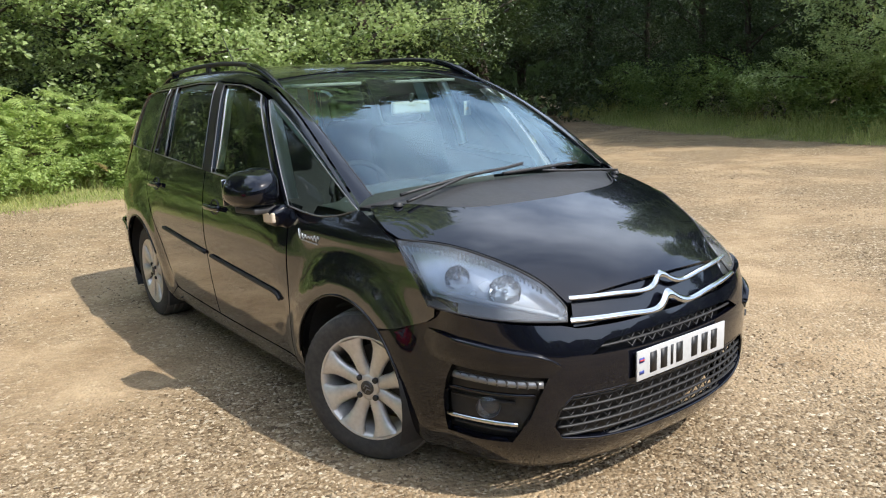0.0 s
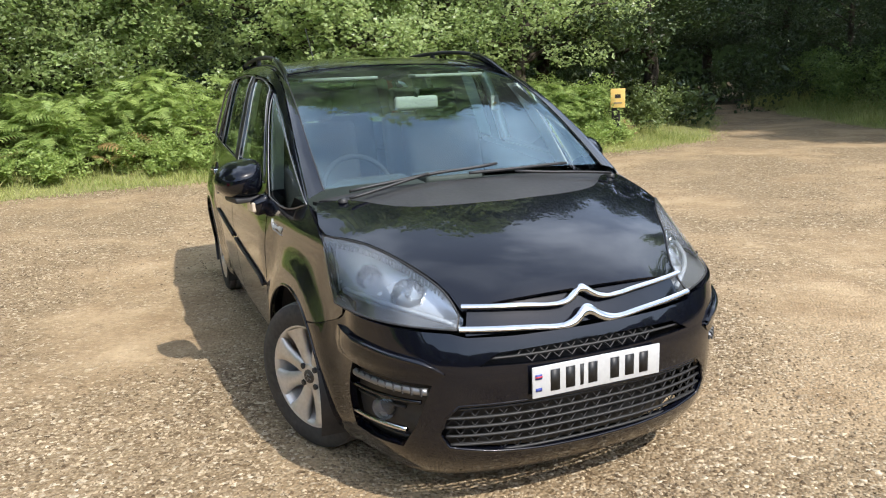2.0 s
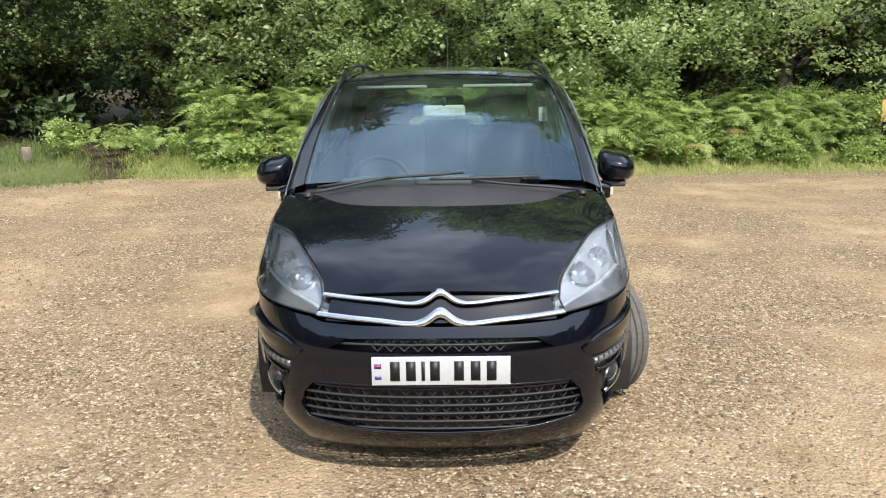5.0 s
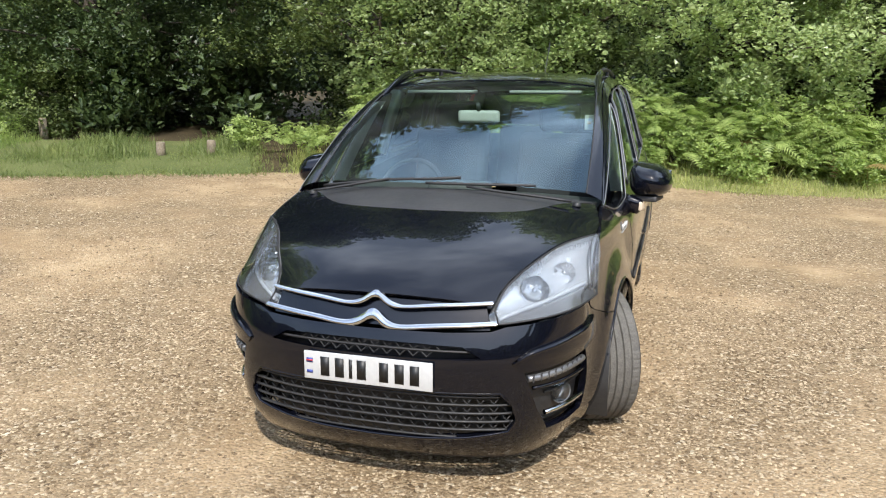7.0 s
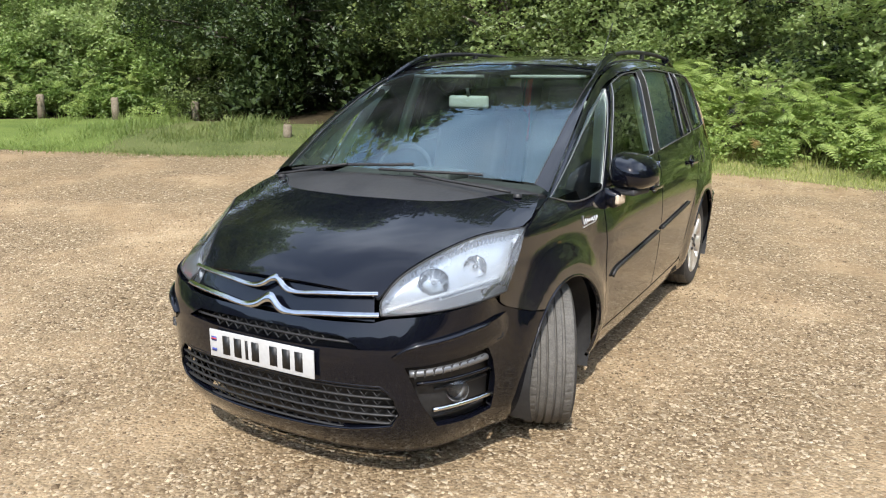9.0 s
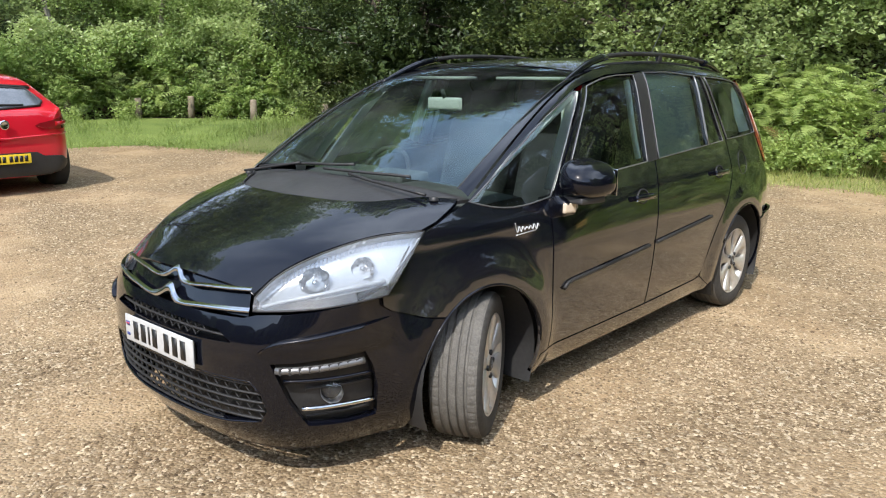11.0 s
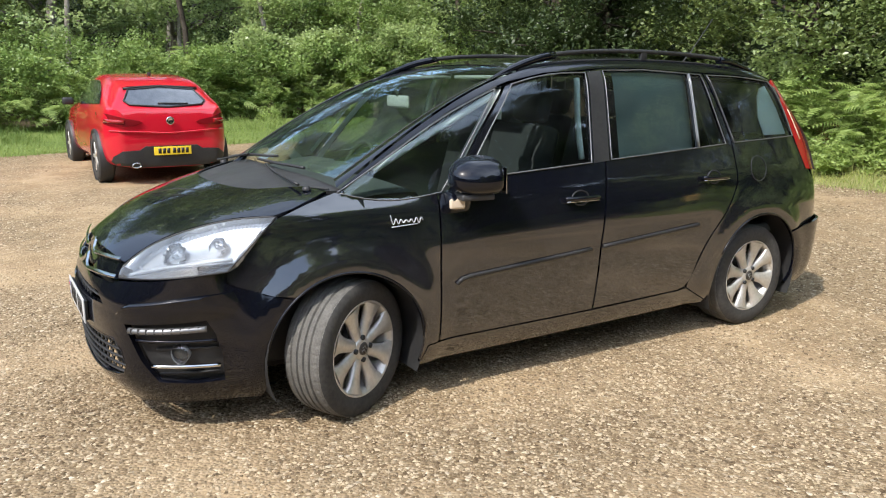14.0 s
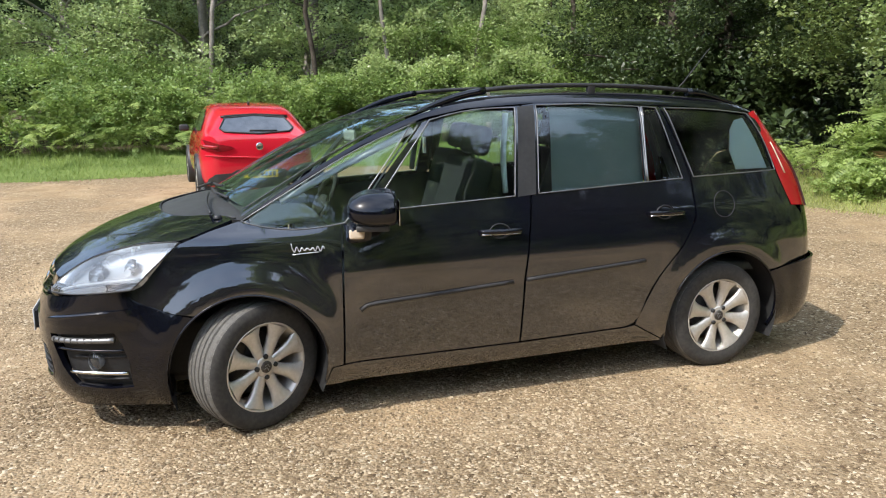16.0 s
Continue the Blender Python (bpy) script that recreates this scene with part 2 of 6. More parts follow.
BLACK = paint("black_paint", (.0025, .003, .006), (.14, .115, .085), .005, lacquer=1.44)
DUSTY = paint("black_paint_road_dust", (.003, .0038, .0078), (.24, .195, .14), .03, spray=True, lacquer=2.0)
RED = paint("red_paint", (.5, .007, .022), (.3, .2, .15), .05, rough=.3)
PLASTIC = surface("black_plastic", (.012, .012, .013), (.028, .027, .026), .55, bump=.15)
TRIMGREY = surface("grey_plastic", (.024, .024, .026), (.045, .044, .043), .6, bump=.2)
SCUTTLE = surface("dusty_plastic", (.022, .022, .024), (.042, .041, .04), .5, bump=.2)
RUBBER = surface("tyre_rubber", (.022, .021, .02), (.06, .055, .048), .8, scale=12, bump=.3)
TREAD = surface("tread_rubber", (.065, .061, .054), (.14, .131, .115), .88, scale=30, fine=140, bump=.7)
CHROME = surface("chrome", (.52, .53, .55), (.66, .67, .69), .13, 1.0, bump=0, rough_vary=.05)
SATIN = surface("satin_trim", (.24, .245, .25), (.34, .345, .35), .35, .9, bump=0)
TRIM = surface("dull_trim", (.17, .172, .175), (.25, .252, .255), .42, .7, bump=0)
ALLOY = surface("alloy", (.52, .49, .44), (.68, .65, .6), .36, .55, scale=20, bump=.05, rough_vary=.08)
DARKMETAL = surface("brake_iron", (.05, .045, .04), (.12, .11, .1), .5, .6)
CLOTH = surface("seat_cloth", (.013, .014, .016), (.03, .031, .034), .9, fine=140, bump=.4)
# PALE, TEAL and WHITELINING: one lining, shade and sun put into the colour.
PALE = surface("pale_lining", (.45, .49, .47), (.58, .62, .59), .75, bump=.1)
TEAL = surface("shade_tint_lining", (.26, .33, .31), (.36, .43, .41), .75, bump=.1)
DASH = surface("dashboard_vinyl", (.045, .053, .053), (.075, .085, .084), .65, bump=.25)
WHITELINING = surface("white_lining", (.78, .82, .8), (.86, .89, .87), .7, bump=.1)
BLIND = surface("blind_mesh", (.24, .3, .285), (.32, .38, .36), .9, fine=200, bump=.3)
SCREEN = pane("screen_glass", (.78, .89, .85), 1.0, haze=.035, sheen=(.62, .84, .94))
SIDEGLASS = pane("side_glass", (.82, .92, .87), .8, haze=.012, sheen=(.9, .97, 1))
TINTED = pane("tinted_glass", (.8, .9, .86), .8, haze=.03, sheen=(.9, .97, 1))
LENS = pane("lamp_lens", (.92, .95, .97), .6, haze=.18)
REFLECT = surface("reflector", (.47, .49, .52), (.63, .66, .69), .26, .6, bump=0, rough_vary=.06)
MIRROR = surface("lamp_chrome", (.36, .38, .4), (.52, .54, .57), .2, 1.0, bump=0, rough_vary=.06)
PALELAMP = surface("lamp_guide", (.3, .32, .34), (.4, .42, .45), .3, bump=0)
DARKLAMP = paint("smoked_red_lens", (.17, .006, .01), (.2, .08, .06), .05, rough=.12)
TAILRED = paint("tail_lens_red", (.3, .006, .01), (.3, .1, .08), .05, rough=.15)
AMBER = paint("amber_lens", (.6, .5, .38), (.5, .4, .3), .1, rough=.12)
PLATE = surface("plate_white", (.43, .43, .42), (.51, .51, .5), .45, bump=0)
PLATEY = surface("plate_yellow", (.72, .5, .02), (.8, .58, .04), .45, bump=0)
INK = surface("plate_ink", (.006, .006, .006), (.015, .015, .015), .5, bump=0)
BLUEINK = surface("plate_blue", (.03, .05, .22), (.05, .07, .28), .5, bump=0)
REDINK = surface("plate_red", (.45, .03, .04), (.55, .05, .06), .5, bump=0)
SILVERINK = surface("silver_script", (.6, .61, .62), (.75, .76, .77), .3, .6, bump=0)
GRAVEL = gravel_material()
PEBBLE = surface("pebbles", (.12, .082, .046), (.45, .355, .23), .85, scale=3, fine=90, bump=.3, vary="island", spread=.35, spec=.25)
SOIL = surface("forest_soil", (.03, .022, .013), (.095, .075, .04), .95, scale=1.5, fine=30, bump=.6, depth=.02, spec=.15)
LUSHTURF = surface("lush_turf", (.07, .11, .025), (.19, .24, .065), .95, scale=1.2, fine=45, bump=.6, depth=.02, spec=.15)
PATHTURF = surface("path_turf", (.06, .085, .025), (.17, .18, .07), .95, scale=1.2, fine=45, bump=.6, depth=.02, spec=.15)
TURF = surface("turf", (.1, .125, .035), (.32, .29, .125), .95, scale=1.2, fine=45, bump=.6, depth=.02, spec=.15)
BARK = surface("bark", (.03, .024, .018), (.11, .09, .07), .95, scale=5, fine=40, bump=.8, depth=.02, spec=.15)
PALEBARK = surface("birch_bark", (.12, .105, .085), (.32, .29, .25), .9, scale=6, fine=40, bump=.6, depth=.01, spec=.2)
# One leaf in four tones: sun and shade are put into the colour.
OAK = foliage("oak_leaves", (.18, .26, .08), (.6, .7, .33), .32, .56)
HALFSUN = foliage("half_sun_tint_leaves", (.09, .14, .03), (.42, .48, .16), .4, .4)
MID = foliage("half_shade_tint_leaves", (.05, .085, .022), (.25, .31, .1), .42, .35)
DEEP = foliage("shade_tint_leaves", (.016, .032, .009), (.095, .14, .042), .45, .28)
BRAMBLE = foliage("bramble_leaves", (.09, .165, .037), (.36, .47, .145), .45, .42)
FERN = foliage("bracken_green", (.15, .24, .05), (.48, .58, .19), .55, .5)
DRYFERN = foliage("bracken_dry", (.16, .1, .03), (.32, .22, .08), .7, .3)
GRASS = foliage("grass_blades", (.17, .25, .045), (.54, .53, .2), .6, .46)
PATHGRASS = foliage("path_grass", (.07, .12, .025), (.26, .3, .09), .6, .35)
LUSH = foliage("lush_grass", (.11, .185, .035), (.34, .42, .12), .6, .42)
WOOD = surface("weathered_wood", (.11, .085, .055), (.3, .25, .18), .85, scale=6, fine=50, bump=.6)
DARKWOOD = surface("dark_post", (.012, .011, .01), (.04, .036, .03), .8, scale=6, fine=50, bump=.5)
SIGNY = surface("sign_yellow", (.74, .47, .12), (.84, .58, .2), .55, bump=.1)


# ---------------------------------------------------------------- mesh helpers
def mesh_of(name, verts, faces, smooth=False):
    """A mesh from arrays; faces all have the same number of corners."""
    verts, faces = np.asarray(verts, np.float32), np.asarray(faces, np.int32)
    me = bpy.data.meshes.new(name)
    me.vertices.add(len(verts))
    me.vertices.foreach_set("co", verts.ravel())
    k = faces.shape[1]
    me.loops.add(faces.size)
    me.loops.foreach_set("vertex_index", faces.ravel())
    me.polygons.add(len(faces))
    me.polygons.foreach_set("loop_start", np.arange(0, faces.size, k, dtype=np.int32))
    me.polygons.foreach_set("use_smooth", np.full(len(faces), smooth))
    me.update(calc_edges=True)
    return me


def part(name, data, material, parent=None, label=""):
    """Links a bmesh or a mesh as one object under a thing or a part."""
    if isinstance(data, bmesh.types.BMesh):
        me = bpy.data.meshes.new(name)
        data.to_mesh(me)
        data.free()
    else:
        me = data
    if material is not None and not me.materials:
        me.materials.append(material)
    ob = new(name, me)
    if parent is not None:
        ob.parent = parent
    return tagged(ob, label)


def thing(name, m, label, category, group="", kind=""):
    ob = new(name)
    ob.empty_display_size = .2
    ob.matrix_world = m
    return tagged(ob, label, category, group, kind)


def soft_box(size, m=Matrix(), bevel=.01, segments=2, bm=None):
    bm = bm or bmesh.new()
    made = bmesh.ops.create_cube(bm, size=1, matrix=m @ Matrix.Diagonal((*size, 1)))
    if bevel:
        edges = {e for v in made["verts"] for e in v.link_edges}
        bmesh.ops.bevel(bm, geom=list(edges), offset=bevel, segments=segments, affect="EDGES", profile=.6)
    for f in bm.faces:
        f.smooth = True
    return bm


def lathe(profile, steps=40, axis="Y"):
    """A body of revolution: profile rows are (along the axis, radius)."""
    verts, faces, k = [], [], len(profile)
    for i in range(steps):
        c, s = math.cos(2 * math.pi * i / steps), math.sin(2 * math.pi * i / steps)
        for a, r in profile:
            verts.append((r * c, a, r * s) if axis == "Y" else (r * c, r * s, a) if axis == "Z" else (a, r * c, r * s))
    for i in range(steps):
        j = (i + 1) % steps
        for q in range(k - 1):
            faces.append((i * k + q, i * k + q + 1, j * k + q + 1, j * k + q))
    me = mesh_of("lathe", verts, faces, True)
    bm = bmesh.new()
    bm.from_mesh(me)
    bpy.data.meshes.remove(me)
    bmesh.ops.remove_doubles(bm, verts=bm.verts, dist=1e-5)
    bmesh.ops.recalc_face_normals(bm, faces=bm.faces)
    return bm


def tube(path, radius, sides=8, flat=1.0, close=False, taper=None):
    """A rod along a path; flat squashes it upright, taper scales the radius along it."""
    path = [Vector(p) for p in path]
    bm, rings = bmesh.new(), []
    for i, p in enumerate(path):
        a, b = path[max(i - 1, 0)], path[min(i + 1, len(path) - 1)]
        if close:
            a, b = path[i - 1], path[(i + 1) % len(path)]
        t = (b - a).normalized()
        u = t.cross(Vector((0, 0, 1)))
        u = u.normalized() if u.length > 1e-3 else Vector((1, 0, 0))
        w = u.cross(t)
        r = radius * (taper(i / (len(path) - 1)) if taper else 1)
        rings.append([bm.verts.new(p + r * (u * math.cos(2 * math.pi * k / sides) + w * flat * math.sin(2 * math.pi * k / sides))) for k in range(sides)])
    for i in range(len(rings) - (0 if close else 1)):
        a, b = rings[i], rings[(i + 1) % len(rings)]
        for k in range(sides):
            bm.faces.new((a[k], a[(k + 1) % sides], b[(k + 1) % sides], b[k])).smooth = True
    if not close:
        bm.faces.new(rings[0][::-1])
        bm.faces.new(rings[-1])
    bmesh.ops.recalc_face_normals(bm, faces=bm.faces)
    return bm


def spline(xs, ys):
    """Natural cubic spline through the knots."""
    xs, ys = np.array(xs, float), np.array(ys, float)
    if xs[0] > xs[-1]:
        xs, ys = xs[::-1], ys[::-1]
    n = len(xs)
    h = np.diff(xs)
    A, r = np.eye(n), np.zeros(n)
    for i in range(1, n - 1):
        A[i, i - 1:i + 2] = h[i - 1], 2 * (h[i - 1] + h[i]), h[i]
        r[i] = 6 * ((ys[i + 1] - ys[i]) / h[i] - (ys[i] - ys[i - 1]) / h[i - 1])
    m = np.linalg.solve(A, r)
    xl, yl, hl, ml = xs.tolist(), ys.tolist(), h.tolist(), m.tolist()

    def f(x):
        x = min(max(x, xl[0]), xl[-1])
        i = 0
        while i < n - 2 and x > xl[i + 1]:
            i += 1
        a, b = xl[i + 1] - x, x - xl[i]
        return (ml[i] * a ** 3 + ml[i + 1] * b ** 3) / (6 * hl[i]) + (yl[i] / hl[i] - ml[i] * hl[i] / 6) * a + (yl[i + 1] / hl[i] - ml[i + 1] * hl[i] / 6) * b
    return f


def ease(a, b, v):
    t = min(max((v - a) / (b - a), 0), 1)
    return t * t * (3 - 2 * t)


def inside(poly, u, v):
    hit = False
    for (a, b), (c, d) in zip(poly, poly[1:] + poly[:1]):
        if (b > v) != (d > v) and u < (c - a) * (v - b) / (d - b) + a:
            hit = not hit
    return hit


def dense(poly, step):
    out = []
    for (a, b), (c, d) in zip(poly, poly[1:] + poly[:1]):
        k = max(1, math.ceil(math.hypot(c - a, d - b) / step))
        out += [(a + (c - a) * i / k, b + (d - b) * i / k) for i in range(k)]
    return out


def sheet(outline, lift, centre, holes=(), step=.04, lip=.012, grid=None):
    """A curved panel: a flat outline with holes, filled with a mesh and lifted onto a surface, with its edges turned in."""
    from mathutils.geometry import delaunay_2d_cdt
    grid = grid or step * 1.3
    loops = [dense(list(p), step) for p in (outline, *holes)]
    pts, edges = [], []
    for lp in loops:
        base = len(pts)
        pts += lp
        edges += [(base + i, base + (i + 1) % len(lp)) for i in range(len(lp))]
    us, vs = [p[0] for p in loops[0]], [p[1] for p in loops[0]]
    rim = np.array(pts)
    for u in np.arange(min(us) + grid / 2, max(us), grid):
        for v in np.arange(min(vs) + grid / 2, max(vs), grid):
            if inside(loops[0], u, v) and not any(inside(h, u, v) for h in loops[1:]) and np.min(np.hypot(rim[:, 0] - u, rim[:, 1] - v)) > grid * .45:
                pts.append((float(u), float(v)))
    out, _, tris, *_ = delaunay_2d_cdt([Vector(p) for p in pts], edges, [], 0, 1e-6)
    keep = []
    for t in tris:
        u, v = sum(out[i].x for i in t) / 3, sum(out[i].y for i in t) / 3
        if inside(loops[0], u, v) and not any(inside(h, u, v) for h in loops[1:]):
            keep.append(tuple(t))
    pos, nor = [], []
    for p in out:
        a = Vector(lift(p.x, p.y))
        e = .004
        n = (Vector(lift(p.x + e, p.y)) - Vector(lift(p.x - e, p.y))).cross(Vector(lift(p.x, p.y + e)) - Vector(lift(p.x, p.y - e)))
        n = n.normalized() if n.length > 1e-12 else Vector((0, 0, 1))
        if n.dot(a - Vector(centre(a))) < 0:
            n = -n
        pos.append(a)
        nor.append(n)
    faces, count = [], {}
    for t in keep:
        a, b, c = (pos[i] for i in t)
        if (b - a).cross(c - a).dot(nor[t[0]]) < 0:
            t = (t[0], t[2], t[1])
        faces.append(t)
        for i in range(3):
            k = (t[i], t[(i + 1) % 3])
            count[k] = 1
    if lip:
        seen = {}
        for (a, b) in [k for k in count if (k[1], k[0]) not in count]:
            quad = []
            for i in (a, b):
                if i not in seen:
                    seen[i] = (len(pos), len(pos) + 1)
                    pos.append(pos[i].copy())
                    pos.append(pos[i] - nor[i] * lip)
                    nor += [nor[i], nor[i]]
                quad.append(seen[i])
            faces += [(quad[1][0], quad[0][0], quad[0][1]), (quad[1][0], quad[0][1], quad[1][1])]
            d = (pos[b] - pos[a]).cross(nor[a])
            for q in quad:
                for i in q:
                    nor[i] = d.normalized() if d.length > 1e-9 else nor[i]
    me = mesh_of("sheet", [tuple(p) for p in pos], faces, True)
    me.normals_split_custom_set_from_vertices([tuple(n) for n in nor])
    return me


def ruled(a, b, across=8, bulge=0.0, centre=(0, 0, .7)):
    """A skin stretched from one row of points to another."""
    verts, faces, k = [], [], across + 1
    for p, q in zip(a, b):
        p, q = Vector(p), Vector(q)
        mid = ((p + q) / 2 - Vector(centre)).normalized()
        for i in range(k):
            t = i / across
            verts.append(p.lerp(q, t) + mid * bulge * 4 * t * (1 - t))
    for i in range(len(a) - 1):
        for j in range(across):
            faces.append((i * k + j, i * k + j + 1, (i + 1) * k + j + 1, (i + 1) * k + j))
    bm = bmesh.new()
    vs = [bm.verts.new(v) for v in verts]
    for f in faces:
        bm.faces.new([vs[i] for i in f]).smooth = True
    bmesh.ops.recalc_face_normals(bm, faces=bm.faces)
    return bm


def along(points, n):
    """n + 1 points at even steps on a smooth curve through the points given."""
    pts = [Vector(p) for p in points]
    d = [0.0]
    for p, q in zip(pts, pts[1:]):
        d.append(d[-1] + (q - p).length)
    f = [spline(d, [p[i] for p in pts]) for i in range(3)]
    return [Vector([g(d[-1] * i / n) for g in f]) for i in range(n + 1)]


def scatter(name, proto, mats, smooth=False):
    """Many copies of a small shape, joined: proto is (verts, faces), mats an array of 4 x 4 poses."""
    v, f = np.asarray(proto[0], float), np.asarray(proto[1], int)
    mats = np.asarray(mats, float)
    vv = np.einsum("nij,kj->nki", mats[:, :3, :3], v) + mats[:, None, :3, 3]
    ff = f[None] + (np.arange(len(mats)) * len(v))[:, None, None]
    return mesh_of(name, vv.reshape(-1, 3), ff.reshape(-1, f.shape[1]), smooth)


def turns(n, rng, tilt=1.0, scale=(1, 1), up=None):
    """n random 3 x 3 turns with random sizes; tilt 0 keeps them upright."""
    z = rng.uniform(0, 2 * math.pi, n)
    t = rng.normal(0, .6 * tilt, n)
    a = rng.uniform(0, 2 * math.pi, n)
    s = rng.uniform(*scale, n)
    out = np.zeros((n, 4, 4))
    cz, sz, ct, st, ca, sa = np.cos(z), np.sin(z), np.cos(t), np.sin(t), np.cos(a), np.sin(a)
    A = np.zeros((n, 3, 3)); A[:, 0, 0], A[:, 0, 1], A[:, 1, 0], A[:, 1, 1], A[:, 2, 2] = cz, -sz, sz, cz, 1
    B = np.zeros((n, 3, 3)); B[:, 0, 0], B[:, 1, 1], B[:, 1, 2], B[:, 2, 1], B[:, 2, 2] = 1, ct, -st, st, ct
    C = np.zeros((n, 3, 3)); C[:, 0, 0], C[:, 0, 1], C[:, 1, 0], C[:, 1, 1], C[:, 2, 2] = ca, -sa, sa, ca, 1
    out[:, :3, :3] = (A @ B @ C) * s[:, None, None]
    out[:, 3, 3] = 1
    return out

# ---------------------------------------------------------------- ground
RNG = np.random.default_rng(7)
LOT = [(8.6, 14.2), (7.4, 16.2), (6.1, 19.1), (5.3, 24), (4.9, 31), (3.0, 31), (3.1, 22), (2.3, 17), (1.3, 15.5), (.5, 14.7), (-1.3, 13.5), (-3, 12.1), (-4.8, 10.9),
       (-5.6, 10.3), (-6.2, 9.5), (-6.9, 8.6), (-7.6, 7.6), (-8.2, 7), (-9.1, 5.3), (-10.1, 3.1), (-11.3, 1), (-10.9, -.7), (-9.2, -3.1), (-8.2, -4.5), (-7.4, -6.2),
       (-6.5, -9), (-3, -13), (5, -15), (13, -11), (16, -2), (15, 6), (11.2, 11)]


def land(x, y):
    """Height of the land: level by the parked car, rising gently to the west."""
    return .032 * math.log1p(math.exp(min((-x - 2.5) * 1.5, 60))) / 1.5


def wobble(poly, step, amount):
    out = []
    for x, y in dense(poly, step):
        n = noise.noise_vector(Vector((x * .9, y * .9, 0)))
        out.append((x + amount * n.x, y + amount * n.y))
    return out


LOT_EDGE = wobble(LOT, .45, .28)
EDGE = np.array(LOT_EDGE)
OUTWARD = np.roll(EDGE, -1, 0) - np.roll(EDGE, 1, 0)
OUTWARD = np.stack([-OUTWARD[:, 1], OUTWARD[:, 0]], 1) / np.linalg.norm(OUTWARD, axis=1)[:, None]
if inside(LOT, *(EDGE[40] + OUTWARD[40] * .3)):
    OUTWARD = -OUTWARD


def bank(x, y):
    """Land plus the low bank that rings the lot."""
    d = float(np.min(np.hypot(EDGE[:, 0] - x, EDGE[:, 1] - y)))
    k = 0 if inside(LOT_EDGE, x, y) else min(d / 1.5, 1)
    return land(max(x, -40), y) + .14 * k * k * (3 - 2 * k) - .03 + .05 * k * noise.noise(Vector((x * .8, y * .8, 3)))


rows_, ring_ = [], [-900, -300, -120, -60] + [v * 1.0 for v in range(-36, 37)] + [60, 120, 300, 900]
gv = [(x, y, bank(x, y)) for x in ring_ for y in ring_]
k_ = len(ring_)
gf = [(i * k_ + j, (i + 1) * k_ + j, (i + 1) * k_ + j + 1, i * k_ + j + 1) for i in range(k_ - 1) for j in range(k_ - 1)]
ground = part("ground", mesh_of("ground", gv, gf, True), SOIL)
tagged(ground, "bare woodland soil and leaf litter under the trees", "ground", kind="structure")
gravel_lot = part("gravel_lot", sheet(LOT_EDGE, lambda x, y: (x, y, land(x, y) + .006 * noise.noise(Vector((x * 1.3, y * 1.3, 9)))), lambda a: (a.x, a.y, -5), step=.5, lip=.05, grid=.45), GRAVEL)
tagged(gravel_lot, "pale tan gravel car park with worn sandy patches", "gravel", kind="structure")

# loose stones, thickest where the camera passes
octa = [(1, 0, 0), (-.9, .3, 0), (.2, .8, .05), (0, -.85, 0), (.15, 0, .55)]
stone_f = [(0, 2, 4), (2, 1, 4), (1, 3, 4), (3, 0, 4)]


def stones(n, centre, radius, size, rng):
    r = radius * np.sqrt(rng.uniform(0, 1, n))
    a = rng.uniform(0, 2 * math.pi, n)
    x, y = centre[0] + r * np.cos(a), centre[1] + r * np.sin(a)
    dens = np.array([noise.noise(Vector((p * .6, q * .6, 5))) for p, q in zip(x, y)])
    ok = (dens + rng.uniform(-.3, .3, n) > -.06) & np.array([inside(LOT, p, q) for p, q in zip(x, y)])
    x, y = x[ok], y[ok]
    m = turns(len(x), rng, .35, (1, 1))
    s = size[0] + (size[1] - size[0]) * rng.uniform(0, 1, len(x)) ** 3
    m[:, :3, :3] *= s[:, None, None]
    m[:, :3, 0] *= rng.uniform(.6, 1.3, len(x))[:, None]
    m[:, 0, 3], m[:, 1, 3] = x, y
    m[:, 2, 3] = [land(p, q) for p, q in zip(x, y)] + s * .12
    return m


pebble_m = np.concatenate([stones(78000, (1.7, 3.6), 3.7, (.0035, .0125), RNG), stones(26000, (0, 4), 7.5, (.005, .015), RNG), stones(55000, (-1.6, 1.8), 4.6, (.005, .015), RNG), stones(40000, (2.5, 8), 5.5, (.006, .015), RNG), stones(30000, (-2, 6), 11, (.007, .018), RNG), stones(900, (-1, 4), 10, (.014, .026), RNG), stones(14000, (-5, 6.5), 5.5, (.008, .021), RNG)])
tagged(part("pebbles", scatter("pebbles", (octa, stone_f), pebble_m), PEBBLE), "loose tan and white flint pebbles on the gravel", "pebbles", kind="stuff")


# ---------------------------------------------------------------- plants
def offset(i, d):
    p = EDGE[i] + OUTWARD[i] * d
    return float(p[0]), float(p[1])


def stretch(a, b):
    """Indices of the lot's edge between the places nearest to a and b."""
    i = int(np.argmin(np.hypot(EDGE[:, 0] - a[0], EDGE[:, 1] - a[1])))
    j = int(np.argmin(np.hypot(EDGE[:, 0] - b[0], EDGE[:, 1] - b[1])))
    n = len(EDGE)
    return [k % n for k in range(i, (j if j >= i else j + n) + 1)]


